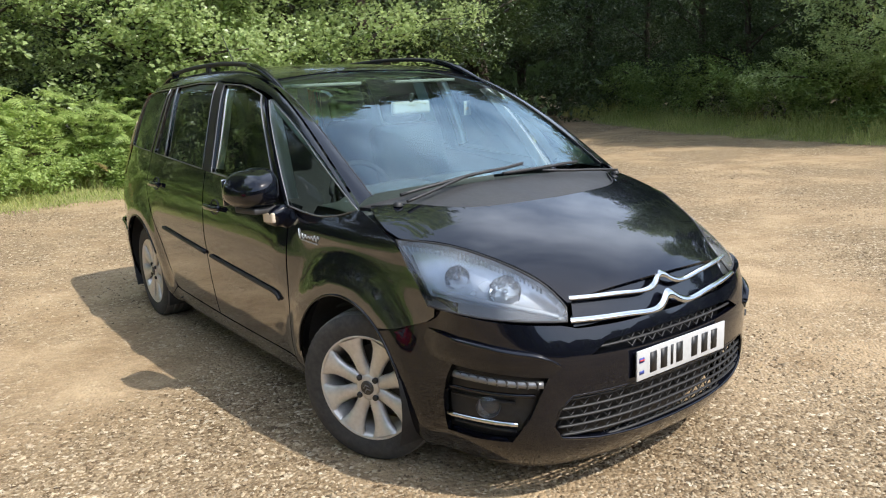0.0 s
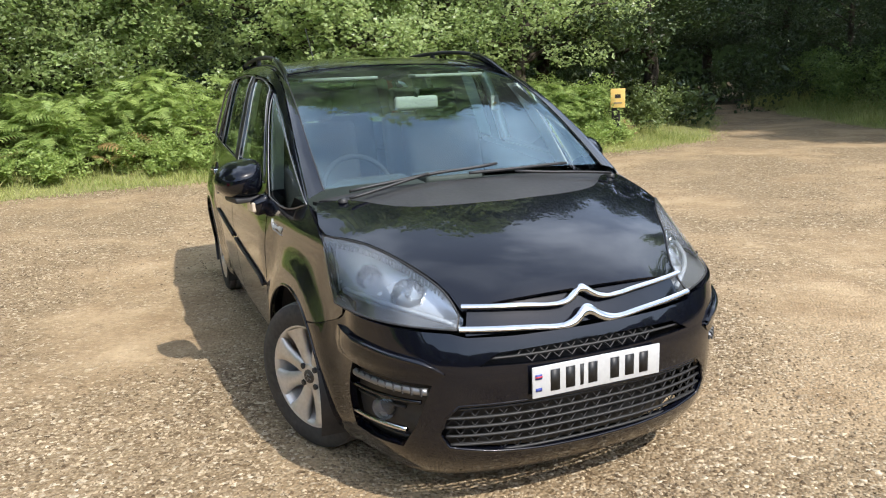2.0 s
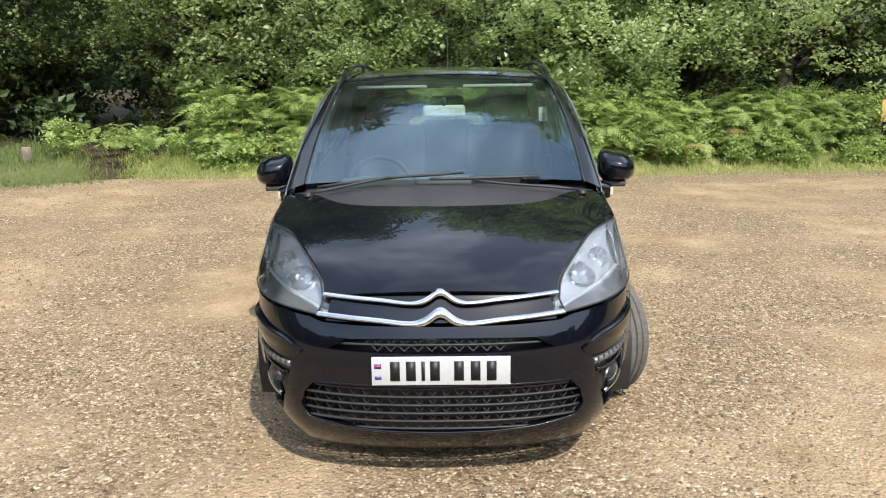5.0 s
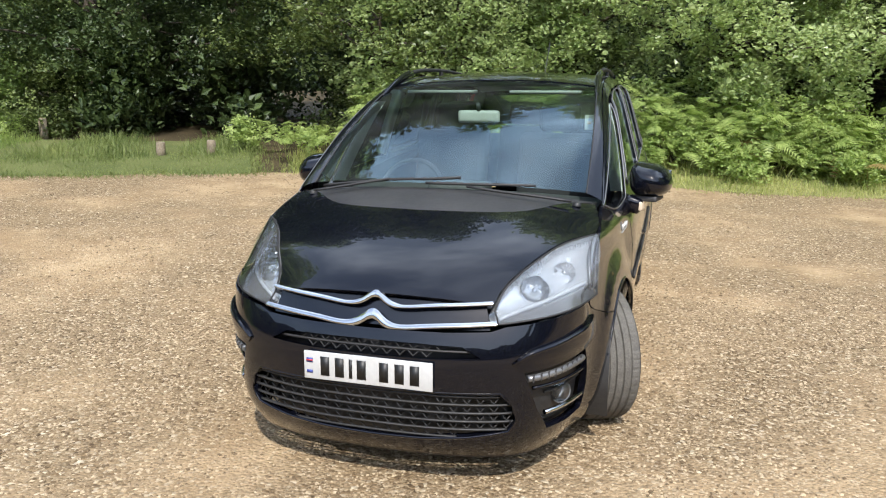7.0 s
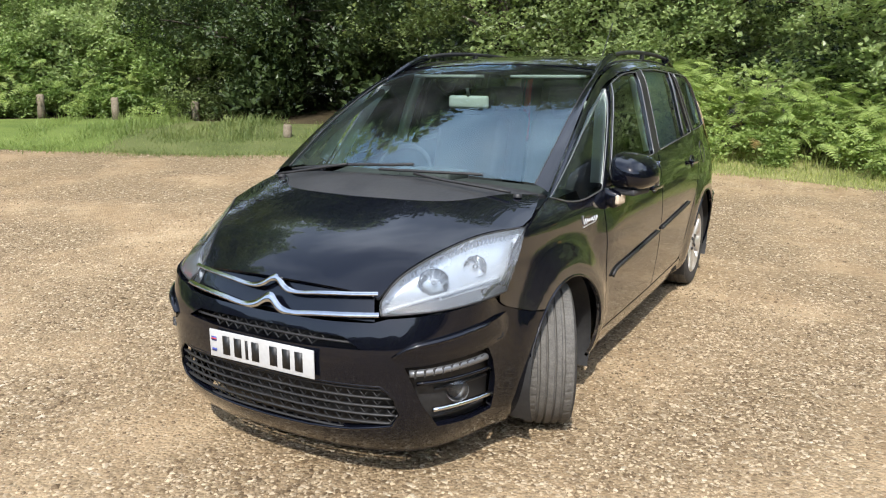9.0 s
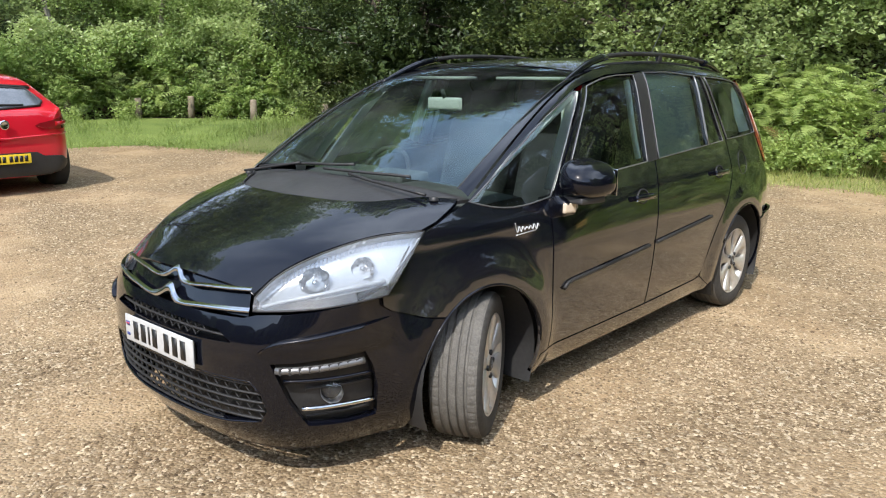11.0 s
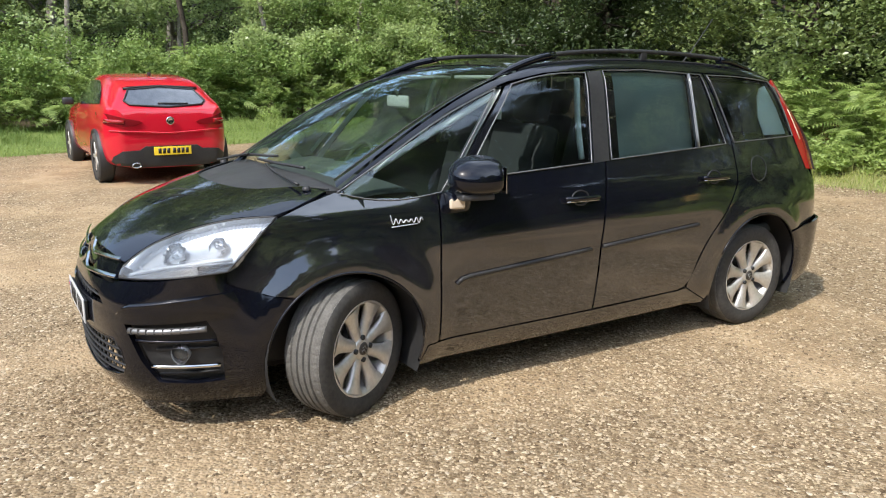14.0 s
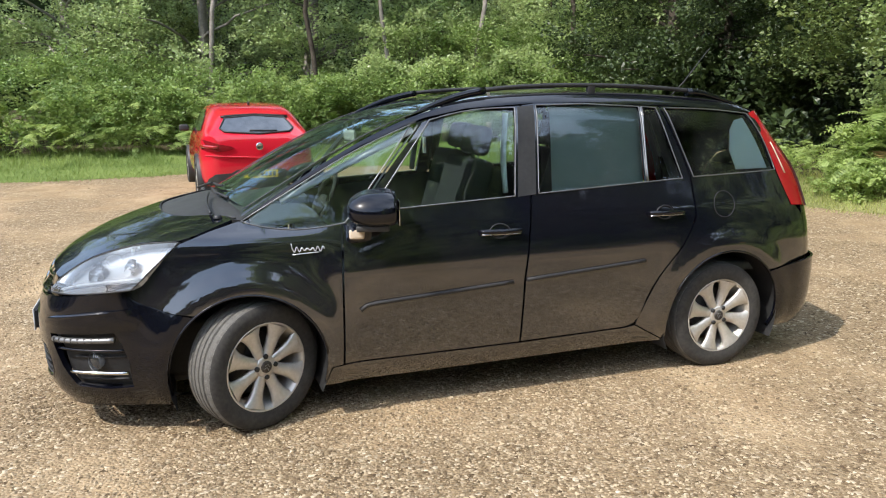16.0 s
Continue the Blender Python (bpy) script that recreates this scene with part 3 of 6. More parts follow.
def leaf_twig(count, length, width, seed):
    """A twig: small kite-shaped leaves, each folded along its rib."""
    r = np.random.default_rng(seed)
    v, f = [], []
    for i in range(count):
        a = r.uniform(0, 2 * math.pi)
        t = r.uniform(-.35, .75)
        d = Vector((math.cos(a) * math.cos(t), math.sin(a) * math.cos(t), math.sin(t)))
        u = d.cross(Vector((r.normal(), r.normal(), 1.5))).normalized()
        w = d.cross(u) * .15
        o = Vector((r.normal(), r.normal(), r.normal() * .6)) * length * .7
        k = r.uniform(.7, 1.2)
        b = len(v)
        v += [tuple(o), tuple(o + (d * .45 + u * width - w) * length * k), tuple(o + d * length * k), tuple(o + (d * .45 - u * width - w) * length * k)]
        f += [(b, b + 1, b + 2), (b, b + 2, b + 3)]
    return v, f


def crown(seed, clumps, twigs, proto, spread, size=(.8, 1.3)):
    """Twigs on the skins of many clumps; rows of clumps are x, y, z, radius."""
    rng = np.random.default_rng(seed)
    out = []
    for x, y, z, r in clumps:
        d = rng.normal(0, 1, (twigs, 3))
        d /= np.linalg.norm(d, axis=1)[:, None]
        d *= (r * rng.uniform(.55, 1.08, twigs))[:, None] * np.array([1, 1, spread])
        m = turns(twigs, rng, .8, size)
        m[:, :3, 3] = d + (x, y, z)
        out.append(m)
    return scatter("crown", proto, np.concatenate(out))


def limb(a, b, r0, r1, sag, seed, n=6, jitter=.05):
    rng = random.Random(seed)
    a, b = Vector(a), Vector(b)
    pts = [a.lerp(b, i / n) + Vector((rng.uniform(-1, 1), rng.uniform(-1, 1), 0)) * jitter * (b - a).length * (0 < i < n) + Vector((0, 0, sag * 4 * (i / n) * (1 - i / n))) for i in range(n + 1)]
    return tube(pts, 1.0, 6, taper=lambda t: r0 + (r1 - r0) * t)


def merge(bms):
    out = bmesh.new()
    for b in bms:
        me = bpy.data.meshes.new("m")
        b.to_mesh(me)
        b.free()
        out.from_mesh(me)
        bpy.data.meshes.remove(me)
    return out


def tree_shape(seed, height, reach, low, clumps, twigs, thick, proto):
    """Meshes of a tree: trunk with limbs, and a crown of leafy clumps at the limbs' ends."""
    rng = random.Random(seed)
    lean = Vector((rng.uniform(-.5, .5), rng.uniform(-.5, .5), 0))
    top = lean + Vector((0, 0, height * .82))
    wood = [limb((0, 0, -.3), top, thick, thick * .2, 0, seed, 9, .012)]
    spots = []
    for i in range(clumps):
        t = (i + rng.random()) / clumps
        z = low + (height - low) * t ** 1.9
        wide = reach * (1.25 - .85 * t) * rng.uniform(.5, 1.05)
        a = i * 2.4 + rng.uniform(-.6, .6)
        p = Vector((math.cos(a) * wide, math.sin(a) * wide, z)) + lean * (z / height)
        spots.append((*p, rng.uniform(.5, 1.1) * (1 + .6 * t)))
        if i % 3 == 0:
            start = lean * (z * .75 / height) + Vector((0, 0, max(z * .72, .6)))
            wood.append(limb(start, p, thick * .35 * (1 - .6 * t), .012, .15, seed + i))
    tops = [(math.cos(i * 2.4) * reach * .6 * rng.random() ** .5 + lean.x, math.sin(i * 2.4) * reach * .6 * rng.random() ** .5 + lean.y, height * rng.uniform(.5, 1.0), rng.uniform(.9, 1.4)) for i in range(46 if low < 6 else 8)]
    return merge(wood), joined(crown(seed, spots, twigs, proto, .4, (.85, 1.35)), crown(seed + 1, tops, 26, TWIG_TOP, .75, (.8, 1.3)))


def joined(a, b):
    """Two crowns as one mesh."""
    bm = bmesh.new()
    bm.from_mesh(a)
    bm.from_mesh(b)
    bm.to_mesh(a)
    bm.free()
    bpy.data.meshes.remove(b)
    return a


TWIG_TOP = leaf_twig(6, .34, .3, 6)
TWIG = leaf_twig(9, .08, .38, 3)
TWIG_S = leaf_twig(9, .07, .33, 4)
TWIG_L = leaf_twig(7, .17, .3, 5)
SHAPES = []
for seed, h, r, low, cl, tw, th in ((11, 15, 2.8, 1.9, 60, 46, .16), (23, 16, 2.7, 2.1, 58, 46, .19), (37, 14.5, 3.0, 1.7, 60, 46, .15), (41, 16.5, 2.8, 2.4, 42, 26, .2), (59, 14, 3.6, 2.35, 92, 36, .17), (67, 13, 1.5, 6.5, 20, 26, .085)):
    wood, leaves = tree_shape(seed, h, r, low, cl, tw, th, TWIG)
    me = bpy.data.meshes.new("trunk")
    wood.to_mesh(me)
    wood.free()
    SHAPES.append((me, leaves))


def tree(kind, x, y, turn, size, name="oak_tree", bark=BARK, leaf=OAK, label="", group="trees round the car park"):
    t = thing(name, pose(x, y, bank(x, y), 0, 0, turn) @ Matrix.Scale(size, 4), label, "tree", group)
    trunk, leaves = SHAPES[kind]
    for n, me, m in (("trunk", trunk, bark), ("crown", leaves, leaf)):
        if not me.materials:
            me.materials.append(m)
        o = new(n, me)
        o.parent = t
        o.material_slots[0].link, o.material_slots[0].material = "OBJECT", m
    return t


def thicket(idx, near, far, high, n, seed, twigs=34, radius=(.5, .9), lowest=.2):
    r = random.Random(seed)
    out = []
    for _ in range(n):
        d = r.uniform(near, far)
        x, y = offset(r.choice(idx), d)
        out.append((x, y, bank(x, y) + r.uniform(lowest, high), r.uniform(*radius)))
    return out


OAK_LABEL = "leafy broadleaf tree in full sun at the wood's edge"
DEEP_LABEL = "broadleaf tree inside the wood, light and shade put into its leaf colour"
rr = random.Random(5)
north = stretch((2.3, 17), (-8.2, 7))
west = stretch((-10.5, 2.4), (-6.5, -9))
gap = stretch((-8.6, 6.2), (-10.6, 2.2))
east = stretch((11.2, 11), (4.9, 31))
track = stretch((3.0, 30), (2.3, 17))
south = stretch((-6.5, -9), (11.2, 11))
# Leaf tones make trees lit or shaded by position, from here on.
for k in range(0, len(north), 6):
    x, y = offset(north[k], rr.uniform(3.6, 4.8))
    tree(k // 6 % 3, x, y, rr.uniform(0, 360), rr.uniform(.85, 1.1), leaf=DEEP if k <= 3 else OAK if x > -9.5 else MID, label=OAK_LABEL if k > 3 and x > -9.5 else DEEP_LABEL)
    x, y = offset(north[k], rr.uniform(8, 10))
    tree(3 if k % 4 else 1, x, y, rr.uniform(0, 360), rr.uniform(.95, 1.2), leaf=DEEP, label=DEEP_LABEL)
NORTHLEAF = [w for w in thicket(north, 1.7, 3.4, 4.6, 170, 44, radius=(.45, .9), lowest=1.2) if w[0] < -1.8]
tagged(part("saplings", crown(59, NORTHLEAF, 34, TWIG, .6, (.9, 1.4)), OAK), "sunlit leafy branches hanging over the bracken", "sapling", kind="stuff")
for k in range(1, len(gap), 4):
    x, y = offset(gap[k], rr.uniform(3, 5))
    if y < 8.2:
        continue
    tree(4, x, y, rr.uniform(0, 360), rr.uniform(.9, 1.05), leaf=HALFSUN, label=OAK_LABEL)
for k in range(0, len(gap), 5):
    x, y = offset(gap[k], rr.uniform(6.5, 9.5))
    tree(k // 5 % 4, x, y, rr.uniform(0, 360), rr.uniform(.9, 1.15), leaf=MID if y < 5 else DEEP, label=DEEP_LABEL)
for i, (x, y) in enumerate(((-19.5, 6), (-24, 4), (-25, .2), (-22.5, -2.9), (-20.5, -5.8), (-18.6, -9), (-16.6, -12.5), (-14.6, -16))):
    tree(i % 3, x, y, rr.uniform(0, 360), rr.uniform(1.2, 1.4), bark=PALEBARK, label=OAK_LABEL)
for i, (x, y) in enumerate(((-16.8, 3.4), (-17.6, .6), (-17.2, -1.9), (-16.4, -3.8), (-18.4, -4.9), (-15.6, -6.6), (-19.5, 2.2))):
    tree(5, x, y, rr.uniform(0, 360), rr.uniform(.9, 1.1), name="birch_tree", bark=PALEBARK if i % 3 else BARK, leaf=HALFSUN, label="slender pale-barked tree rising behind the hedge")
for k in range(0, len(west), 11):
    x, y = offset(west[k], rr.uniform(17, 20))
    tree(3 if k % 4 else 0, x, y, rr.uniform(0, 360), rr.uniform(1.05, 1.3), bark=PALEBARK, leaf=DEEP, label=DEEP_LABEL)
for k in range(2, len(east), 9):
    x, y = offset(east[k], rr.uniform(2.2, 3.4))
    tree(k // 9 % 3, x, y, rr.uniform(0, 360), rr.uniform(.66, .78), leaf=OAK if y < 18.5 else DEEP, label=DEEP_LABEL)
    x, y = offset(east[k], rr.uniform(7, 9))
    tree(k // 9 % 2, x, y, rr.uniform(0, 360), rr.uniform(.7, .8), leaf=HALFSUN if y < 18.5 else DEEP, label=DEEP_LABEL)
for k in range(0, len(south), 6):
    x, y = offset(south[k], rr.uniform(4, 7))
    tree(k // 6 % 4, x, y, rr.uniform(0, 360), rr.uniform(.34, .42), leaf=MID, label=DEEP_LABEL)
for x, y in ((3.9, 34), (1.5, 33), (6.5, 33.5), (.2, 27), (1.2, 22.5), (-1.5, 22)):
    tree(1, x, y, rr.uniform(0, 360), 1.1, leaf=DEEP, label=DEEP_LABEL)

trail = [i for i in gap if 3.6 < EDGE[i][1] < 6.0]
path_ = [offset(i, 1.9) for i in trail] + [offset(i, 10) for i in trail[::-1]]
tagged(part("woodland_path", sheet(wobble(path_, .6, .5), lambda x, y: (x, y, bank(x, y) + .03), lambda a: (a.x, a.y, -5), step=.6, lip=.02, grid=.6), SOIL), "bare brown leaf-strewn path into the wood", "path", kind="structure")

for idx, wide_, word in ((north, 2.1, "bracken"), (gap, 4.2, "woodland path"), (west, 4.4, "bramble hedge"), (east, 1.7, "shaded wood"), (track, 1.5, "shaded track")):
    vv, ff = [], []
    for i in idx:
        for d in (-.05, .35, .9, 1.5, 2.1):
            x, y = offset(i, d * wide_ / 2.1)
            vv.append((x, y, bank(x, y) + .034 + (.02 if d > 0 else .0) - (.05 if d > 2 else 0)))
    for i in range(len(idx) - 1):
        for j in range(4):
            ff.append((5 * i + j, 5 * i + j + 1, 5 * i + j + 6, 5 * i + j + 5))
    tagged(part("verge", mesh_of("verge", vv, ff, True), LUSHTURF if idx is west else PATHTURF if idx is gap else TURF), "rough yellow-green turf verge beside the " + word, "verge", kind="structure")

# thick undergrowth that closes the view between the trunks, shade put into its colour
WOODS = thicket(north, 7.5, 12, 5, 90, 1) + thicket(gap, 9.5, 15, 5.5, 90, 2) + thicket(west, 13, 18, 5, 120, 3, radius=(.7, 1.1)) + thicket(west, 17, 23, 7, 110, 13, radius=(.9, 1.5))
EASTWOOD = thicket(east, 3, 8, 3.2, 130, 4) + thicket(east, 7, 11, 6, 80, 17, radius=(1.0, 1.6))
# Beyond y 18.5 the clumps go to the darker leaf colour for shade.
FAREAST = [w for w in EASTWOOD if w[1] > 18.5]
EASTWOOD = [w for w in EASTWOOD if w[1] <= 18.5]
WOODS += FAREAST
tagged(part("undergrowth", crown(57, EASTWOOD, 26, TWIG_L, .8, (.8, 1.3)), HALFSUN), "green undergrowth in the eastern wood", "undergrowth", kind="stuff")
# Out of view: its shade colour darkens what the car mirrors.
SOUTHWOOD = thicket(south, 4, 8, 3, 240, 18, radius=(.9, 1.5))
tagged(part("undergrowth", crown(58, SOUTHWOOD, 22, TWIG_TOP, .8, (.8, 1.3)), DEEP), "undergrowth round the open side of the car park, shade put into its colour", "undergrowth", kind="stuff")
WOODS += thicket(north, 9, 13, 2.6, 80, 15, radius=(.6, 1.0))
for i in range(150):
    WOODS.append((rr.uniform(-7, 14), rr.uniform(26, 34), rr.uniform(.2, 5), rr.uniform(.8, 1.3)))
for i in range(50):
    WOODS.append((rr.uniform(1, 11), rr.uniform(31.5, 34), rr.uniform(.1, .9), rr.uniform(.7, 1.1)))
for i in range(45):
    WOODS.append((rr.uniform(-4, 2.4), rr.uniform(19, 27), rr.uniform(.2, 3), rr.uniform(.6, 1.0)))
rw = random.Random(91)
for i in range(70):
    x, y = rw.uniform(-22, -10), rw.uniform(8.5, 17)
    if not inside(LOT, x, y) and math.hypot(x + 7, y - 9) > 5:
        WOODS.append((x, y, bank(x, y) + rw.uniform(.2, 2.8), rw.uniform(.7, 1.1)))
WOODS += thicket(gap, 4.4, 8.5, 2.2, 95, 10, radius=(.4, .75))
# High clumps get a lighter leaf colour, low ones the painted shade.
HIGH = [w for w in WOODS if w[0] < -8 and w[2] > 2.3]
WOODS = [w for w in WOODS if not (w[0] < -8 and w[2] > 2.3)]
rh = random.Random(33)
# Clumps in the sunlit leaf colour, added where the hedge should look lit.
BRIGHT = [w for w in thicket(west, 7, 14, 3.9, 210, 34, radius=(.5, 1.0), lowest=.8) if -4.5 < w[1] < 2.4]
for i in range(100):
    x, y = rh.uniform(-21.5, -17), rh.uniform(-2.5, 2.6)
    BRIGHT.append((x, y, bank(x, y) + rh.uniform(.8, 4.0), rh.uniform(.5, 1.0)))
# These stand before the bramble and lighten it by their colour.
for x, y in [(rh.uniform(-16.75, -16.15), rh.uniform(-2.4, 3.0)) for i in range(75)]:
    x -= .6 * ease(1.6, 0, abs(y - .6))
    BRIGHT.append((x, y, bank(x, y) + rh.uniform(.4, 2.2), rh.uniform(.3, .6)))
for i in range(45):
    x, y = rh.uniform(-20, -16.6), rh.uniform(2.4, 6.2)
    BRIGHT.append((x, y, bank(x, y) + rh.uniform(2.0, 3.6), rh.uniform(.4, .8)))
tagged(part("saplings", crown(55, BRIGHT, 34, TWIG, .6, (.9, 1.4)), OAK), "saplings round the hedge, sunlight put into their leaf colour", "sapling", kind="stuff")
# Past y 3.6 the high clumps return to the shade colour.
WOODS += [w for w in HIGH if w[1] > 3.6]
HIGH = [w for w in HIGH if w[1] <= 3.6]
tagged(part("undergrowth", crown(54, HIGH, 22, TWIG_L, .8, (.7, 1.15)), HALFSUN), "leafy branches inside the wood, half light put into their colour", "undergrowth", kind="stuff")
tagged(part("undergrowth", crown(51, WOODS, 21, TWIG_L, .8, (.8, 1.3)), DEEP), "dense undergrowth between the trunks, shade put into its leaf colour", "undergrowth", kind="stuff")
HEDGE_LINE = along([(-15.4, 5.2, 0), (-15.7, 4.2, 0), (-16.4, 2.9, 0), (-17.1, .4, 0), (-15.2, -2.6, 0), (-11.6, -5.4, 0), (-10, -9.5, 0)], 60)
HEDGE = []
for i in range(230):
    k = rr.uniform(0, 59.99)
    c = HEDGE_LINE[int(k)].lerp(HEDGE_LINE[int(k) + 1], k % 1)
    x, y = c.x + rr.gauss(0, .55), c.y + rr.gauss(0, .55)
    top = 1.6 + .75 * noise.noise(Vector((x * .45, y * .45, 2))) + (.5 if y < -5.5 else 0)
    HEDGE.append((x, y, bank(x, y) + rr.uniform(.12, 1) ** .8 * top, rr.uniform(.35, .75)))
for i in range(90):
    k = rr.uniform(0, 42)
    c = HEDGE_LINE[int(k)].lerp(HEDGE_LINE[int(k) + 1], k % 1)
    x, y = c.x + rr.uniform(.35, .95), c.y + rr.gauss(0, .25)
    HEDGE.append((x, y, bank(x, y) + rr.uniform(.1, .6), rr.uniform(.25, .42)))
for x, y, z, r in thicket(west, 6.2, 11, 2.1, 130, 14, radius=(.5, 1.0)):
    if x < -15.9 or y < -4:
        HEDGE.append((x, y, z, r))
for i in range(60):
    x, y = rr.uniform(-20.5, -16.6), rr.uniform(-1.2, 3.2)
    HEDGE.append((x, y, bank(x, y) + rr.uniform(.3, 3.1), rr.uniform(.55, 1.0)))
# Past y 4 the hedge takes the leaf colour with half shade painted in.
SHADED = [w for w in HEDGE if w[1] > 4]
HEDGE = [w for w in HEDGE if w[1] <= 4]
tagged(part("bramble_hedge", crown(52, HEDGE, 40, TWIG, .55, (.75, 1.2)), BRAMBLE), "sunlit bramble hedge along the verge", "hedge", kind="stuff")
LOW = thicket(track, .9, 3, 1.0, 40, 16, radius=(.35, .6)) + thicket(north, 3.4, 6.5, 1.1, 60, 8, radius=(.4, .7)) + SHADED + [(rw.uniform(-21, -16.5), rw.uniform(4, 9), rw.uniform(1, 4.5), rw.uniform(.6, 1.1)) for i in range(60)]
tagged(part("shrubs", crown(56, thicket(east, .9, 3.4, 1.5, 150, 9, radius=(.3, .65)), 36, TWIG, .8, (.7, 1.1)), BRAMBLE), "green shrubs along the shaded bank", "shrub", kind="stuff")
tagged(part("shrubs", crown(53, LOW, 36, TWIG, .8, (.7, 1.1)), MID), "low shrubs and saplings at the wood's edge, half shade put into the leaf colour", "shrub", kind="stuff")


def frond(pairs, length, stalk, reach):
    """A bracken frond: an upright stalk, then a blade that arches over, with narrow paired pinnae."""
    v, f = [], []

    def at(s):
        k = max(s - stalk, 0) / (1 - stalk)
        return Vector((reach * k * (.55 + .45 * k), 0, min(s, stalk) + .2 * k - .24 * k * k))
    for i in range(pairs):
        k = i / pairs
        s = stalk + (1 - stalk) * (.05 + .93 * k)
        p, t = at(s), (at(s + .02) - at(s)).normalized()
        size = length * (1 - k) ** .8 * min(1, .7 + k * 2) + .02
        for side in (-1, 1):
            d = (Vector((0, side, .12)) + t * .4).normalized()
            u = (t - d * t.dot(d)).normalized()
            b, steps = len(v), 3
            for j in range(steps + 1):
                h = j / steps
                q = p + d * size * h + Vector((0, 0, -.22 * size * h * h))
                w = u * .0175 * (1 - .85 * h) * (1.2 if j % 2 else .9)
                v += [tuple(q + w), tuple(q - w)]
            for j in range(steps):
                c = b + 2 * j
                f += [(c, c + 1, c + 3), (c, c + 3, c + 2)]
    for i in range(4):
        a, c = at(i / 4), at((i + 1) / 4)
        b = len(v)
        u = Vector((0, .006, 0))
        v += [tuple(a - u), tuple(a + u), tuple(c)]
        f += [(b, b + 1, b + 2)]
    return v, f


FROND, FROND_B = frond(11, .21, .5, .62), frond(9, .19, .62, .4)


def ferns(idx, near, far, n, size, seed, lift=0.0):
    rng = np.random.default_rng(seed)
    m = turns(n, rng, 0, (1, 1))
    for i in range(n):
        at_ = idx[int(rng.integers(len(idx)))]
        a, c = offset(at_, float(rng.uniform(near, far)))
        lean = math.atan2(-OUTWARD[at_][1], -OUTWARD[at_][0]) + float(rng.normal(0, 1.0))
        m[i, :3, :3] = np.array(Matrix.Rotation(lean, 3, "Z")) * float(rng.uniform(*size))
        a, c = a + float(rng.normal(0, .15)), c + float(rng.normal(0, .15))
        if math.hypot(a - .6, c - 15.5) < .95:
            a, c = a - 1.8, c - .5
        m[i, :3, 3] = a, c, bank(a, c) + lift * float(rng.uniform(0, 1)) * (1 + .6 * ease(-4.5, -6, a) * ease(-8.5, -7, a))
        t = Matrix.Rotation(float(rng.normal(.0, .32)), 3, "Y") @ Matrix.Rotation(float(rng.normal(0, .3)), 3, "X")
        m[i, :3, :3] = m[i, :3, :3] @ np.array(t)
    return m


bracken_a = stretch((1.6, 15.9), (-7.4, 7.9))
bracken_end = stretch((-7.2, 8.2), (-8.5, 6.5))
FERNS = np.concatenate([ferns(bracken_a, 1.15, 4.0, 2100, (.45, .95), 60, .68), ferns(bracken_a, 1.0, 2.2, 1300, (.45, .8), 65, .5)])
LOWFERNS = np.concatenate([ferns(bracken_a, 1.0, 4.2, 1300, (.55, 1.05), 64, .58), ferns(bracken_a, .7, 1.6, 600, (.3, .6), 61, .1), ferns(bracken_end, .6, 3.2, 190, (.35, .75), 68, .15)])
tagged(part("bracken", scatter("bracken", FROND_B, LOWFERNS), FERN), "younger upright green bracken in the sun", "bracken", kind="stuff")
tagged(part("bracken", scatter("bracken", FROND, FERNS), FERN), "tall bright green bracken in the sun", "bracken", kind="stuff")
tagged(part("dry_bracken", scatter("dry_bracken", FROND, np.concatenate([ferns(bracken_a, .9, 3, 70, (.7, 1.2), 62), ferns(bracken_a, .9, 2, 25, (.6, .9), 63)])), DRYFERN), "withered brown bracken fronds among the green", "bracken", kind="stuff")

rq = np.random.default_rng(83)
WESTFERN = turns(1500, rq, 0, (1, 1))
for i in range(1500):
    k = float(rq.uniform(6, 59.9))
    c = HEDGE_LINE[int(k)].lerp(HEDGE_LINE[int(k) + 1], k % 1)
    way = math.atan2(2 - c.y, 2 - c.x)
    d = float(rq.uniform(-.7, 1.0))
    a, b = c.x + d * math.cos(way), c.y + d * math.sin(way)
    m_ = Matrix.Rotation(way + float(rq.normal(0, .9)), 3, "Z") @ Matrix.Rotation(float(rq.normal(0, .3)), 3, "Y") @ Matrix.Rotation(float(rq.normal(0, .3)), 3, "X")
    WESTFERN[i, :3, :3] = np.array(m_) * float(rq.uniform(.5, 1.0))
    WESTFERN[i, :3, 3] = a, b, bank(a, b) + float(rq.uniform(0, 1)) * (1.25 - .95 * ease(.2, 1.0, d)) * (1 + .3 * noise.noise(Vector((a * .5, b * .5, 4))))
tagged(part("bracken", scatter("bracken", FROND, WESTFERN), FERN), "green bracken growing through the bramble hedge", "bracken", kind="stuff")
WEEDS = thicket(bracken_end, .8, 3, .5, 22, 69, radius=(.2, .4), lowest=.1) + [w for w in thicket(west, 3.2, 4.6, .3, 40, 70, radius=(.18, .35), lowest=.08) if w[1] > -3] + thicket(bracken_a, .45, 1.3, .5, 130, 71, radius=(.16, .34), lowest=.06) + thicket(bracken_a, .9, 3.4, 1.15, 150, 66, radius=(.25, .5), lowest=.1)
tagged(part("weeds", crown(67, WEEDS, 30, TWIG_S, .7, (.7, 1.1)), FERN), "tangled yellow-green weeds and saplings among the bracken", "weeds", kind="stuff")

blade = ([(-.005, 0, 0), (.005, 0, 0), (-.0035, .1, .6), (.0035, .1, .6), (0, .42, 1)], [(0, 1, 3), (0, 3, 2), (2, 3, 4)])


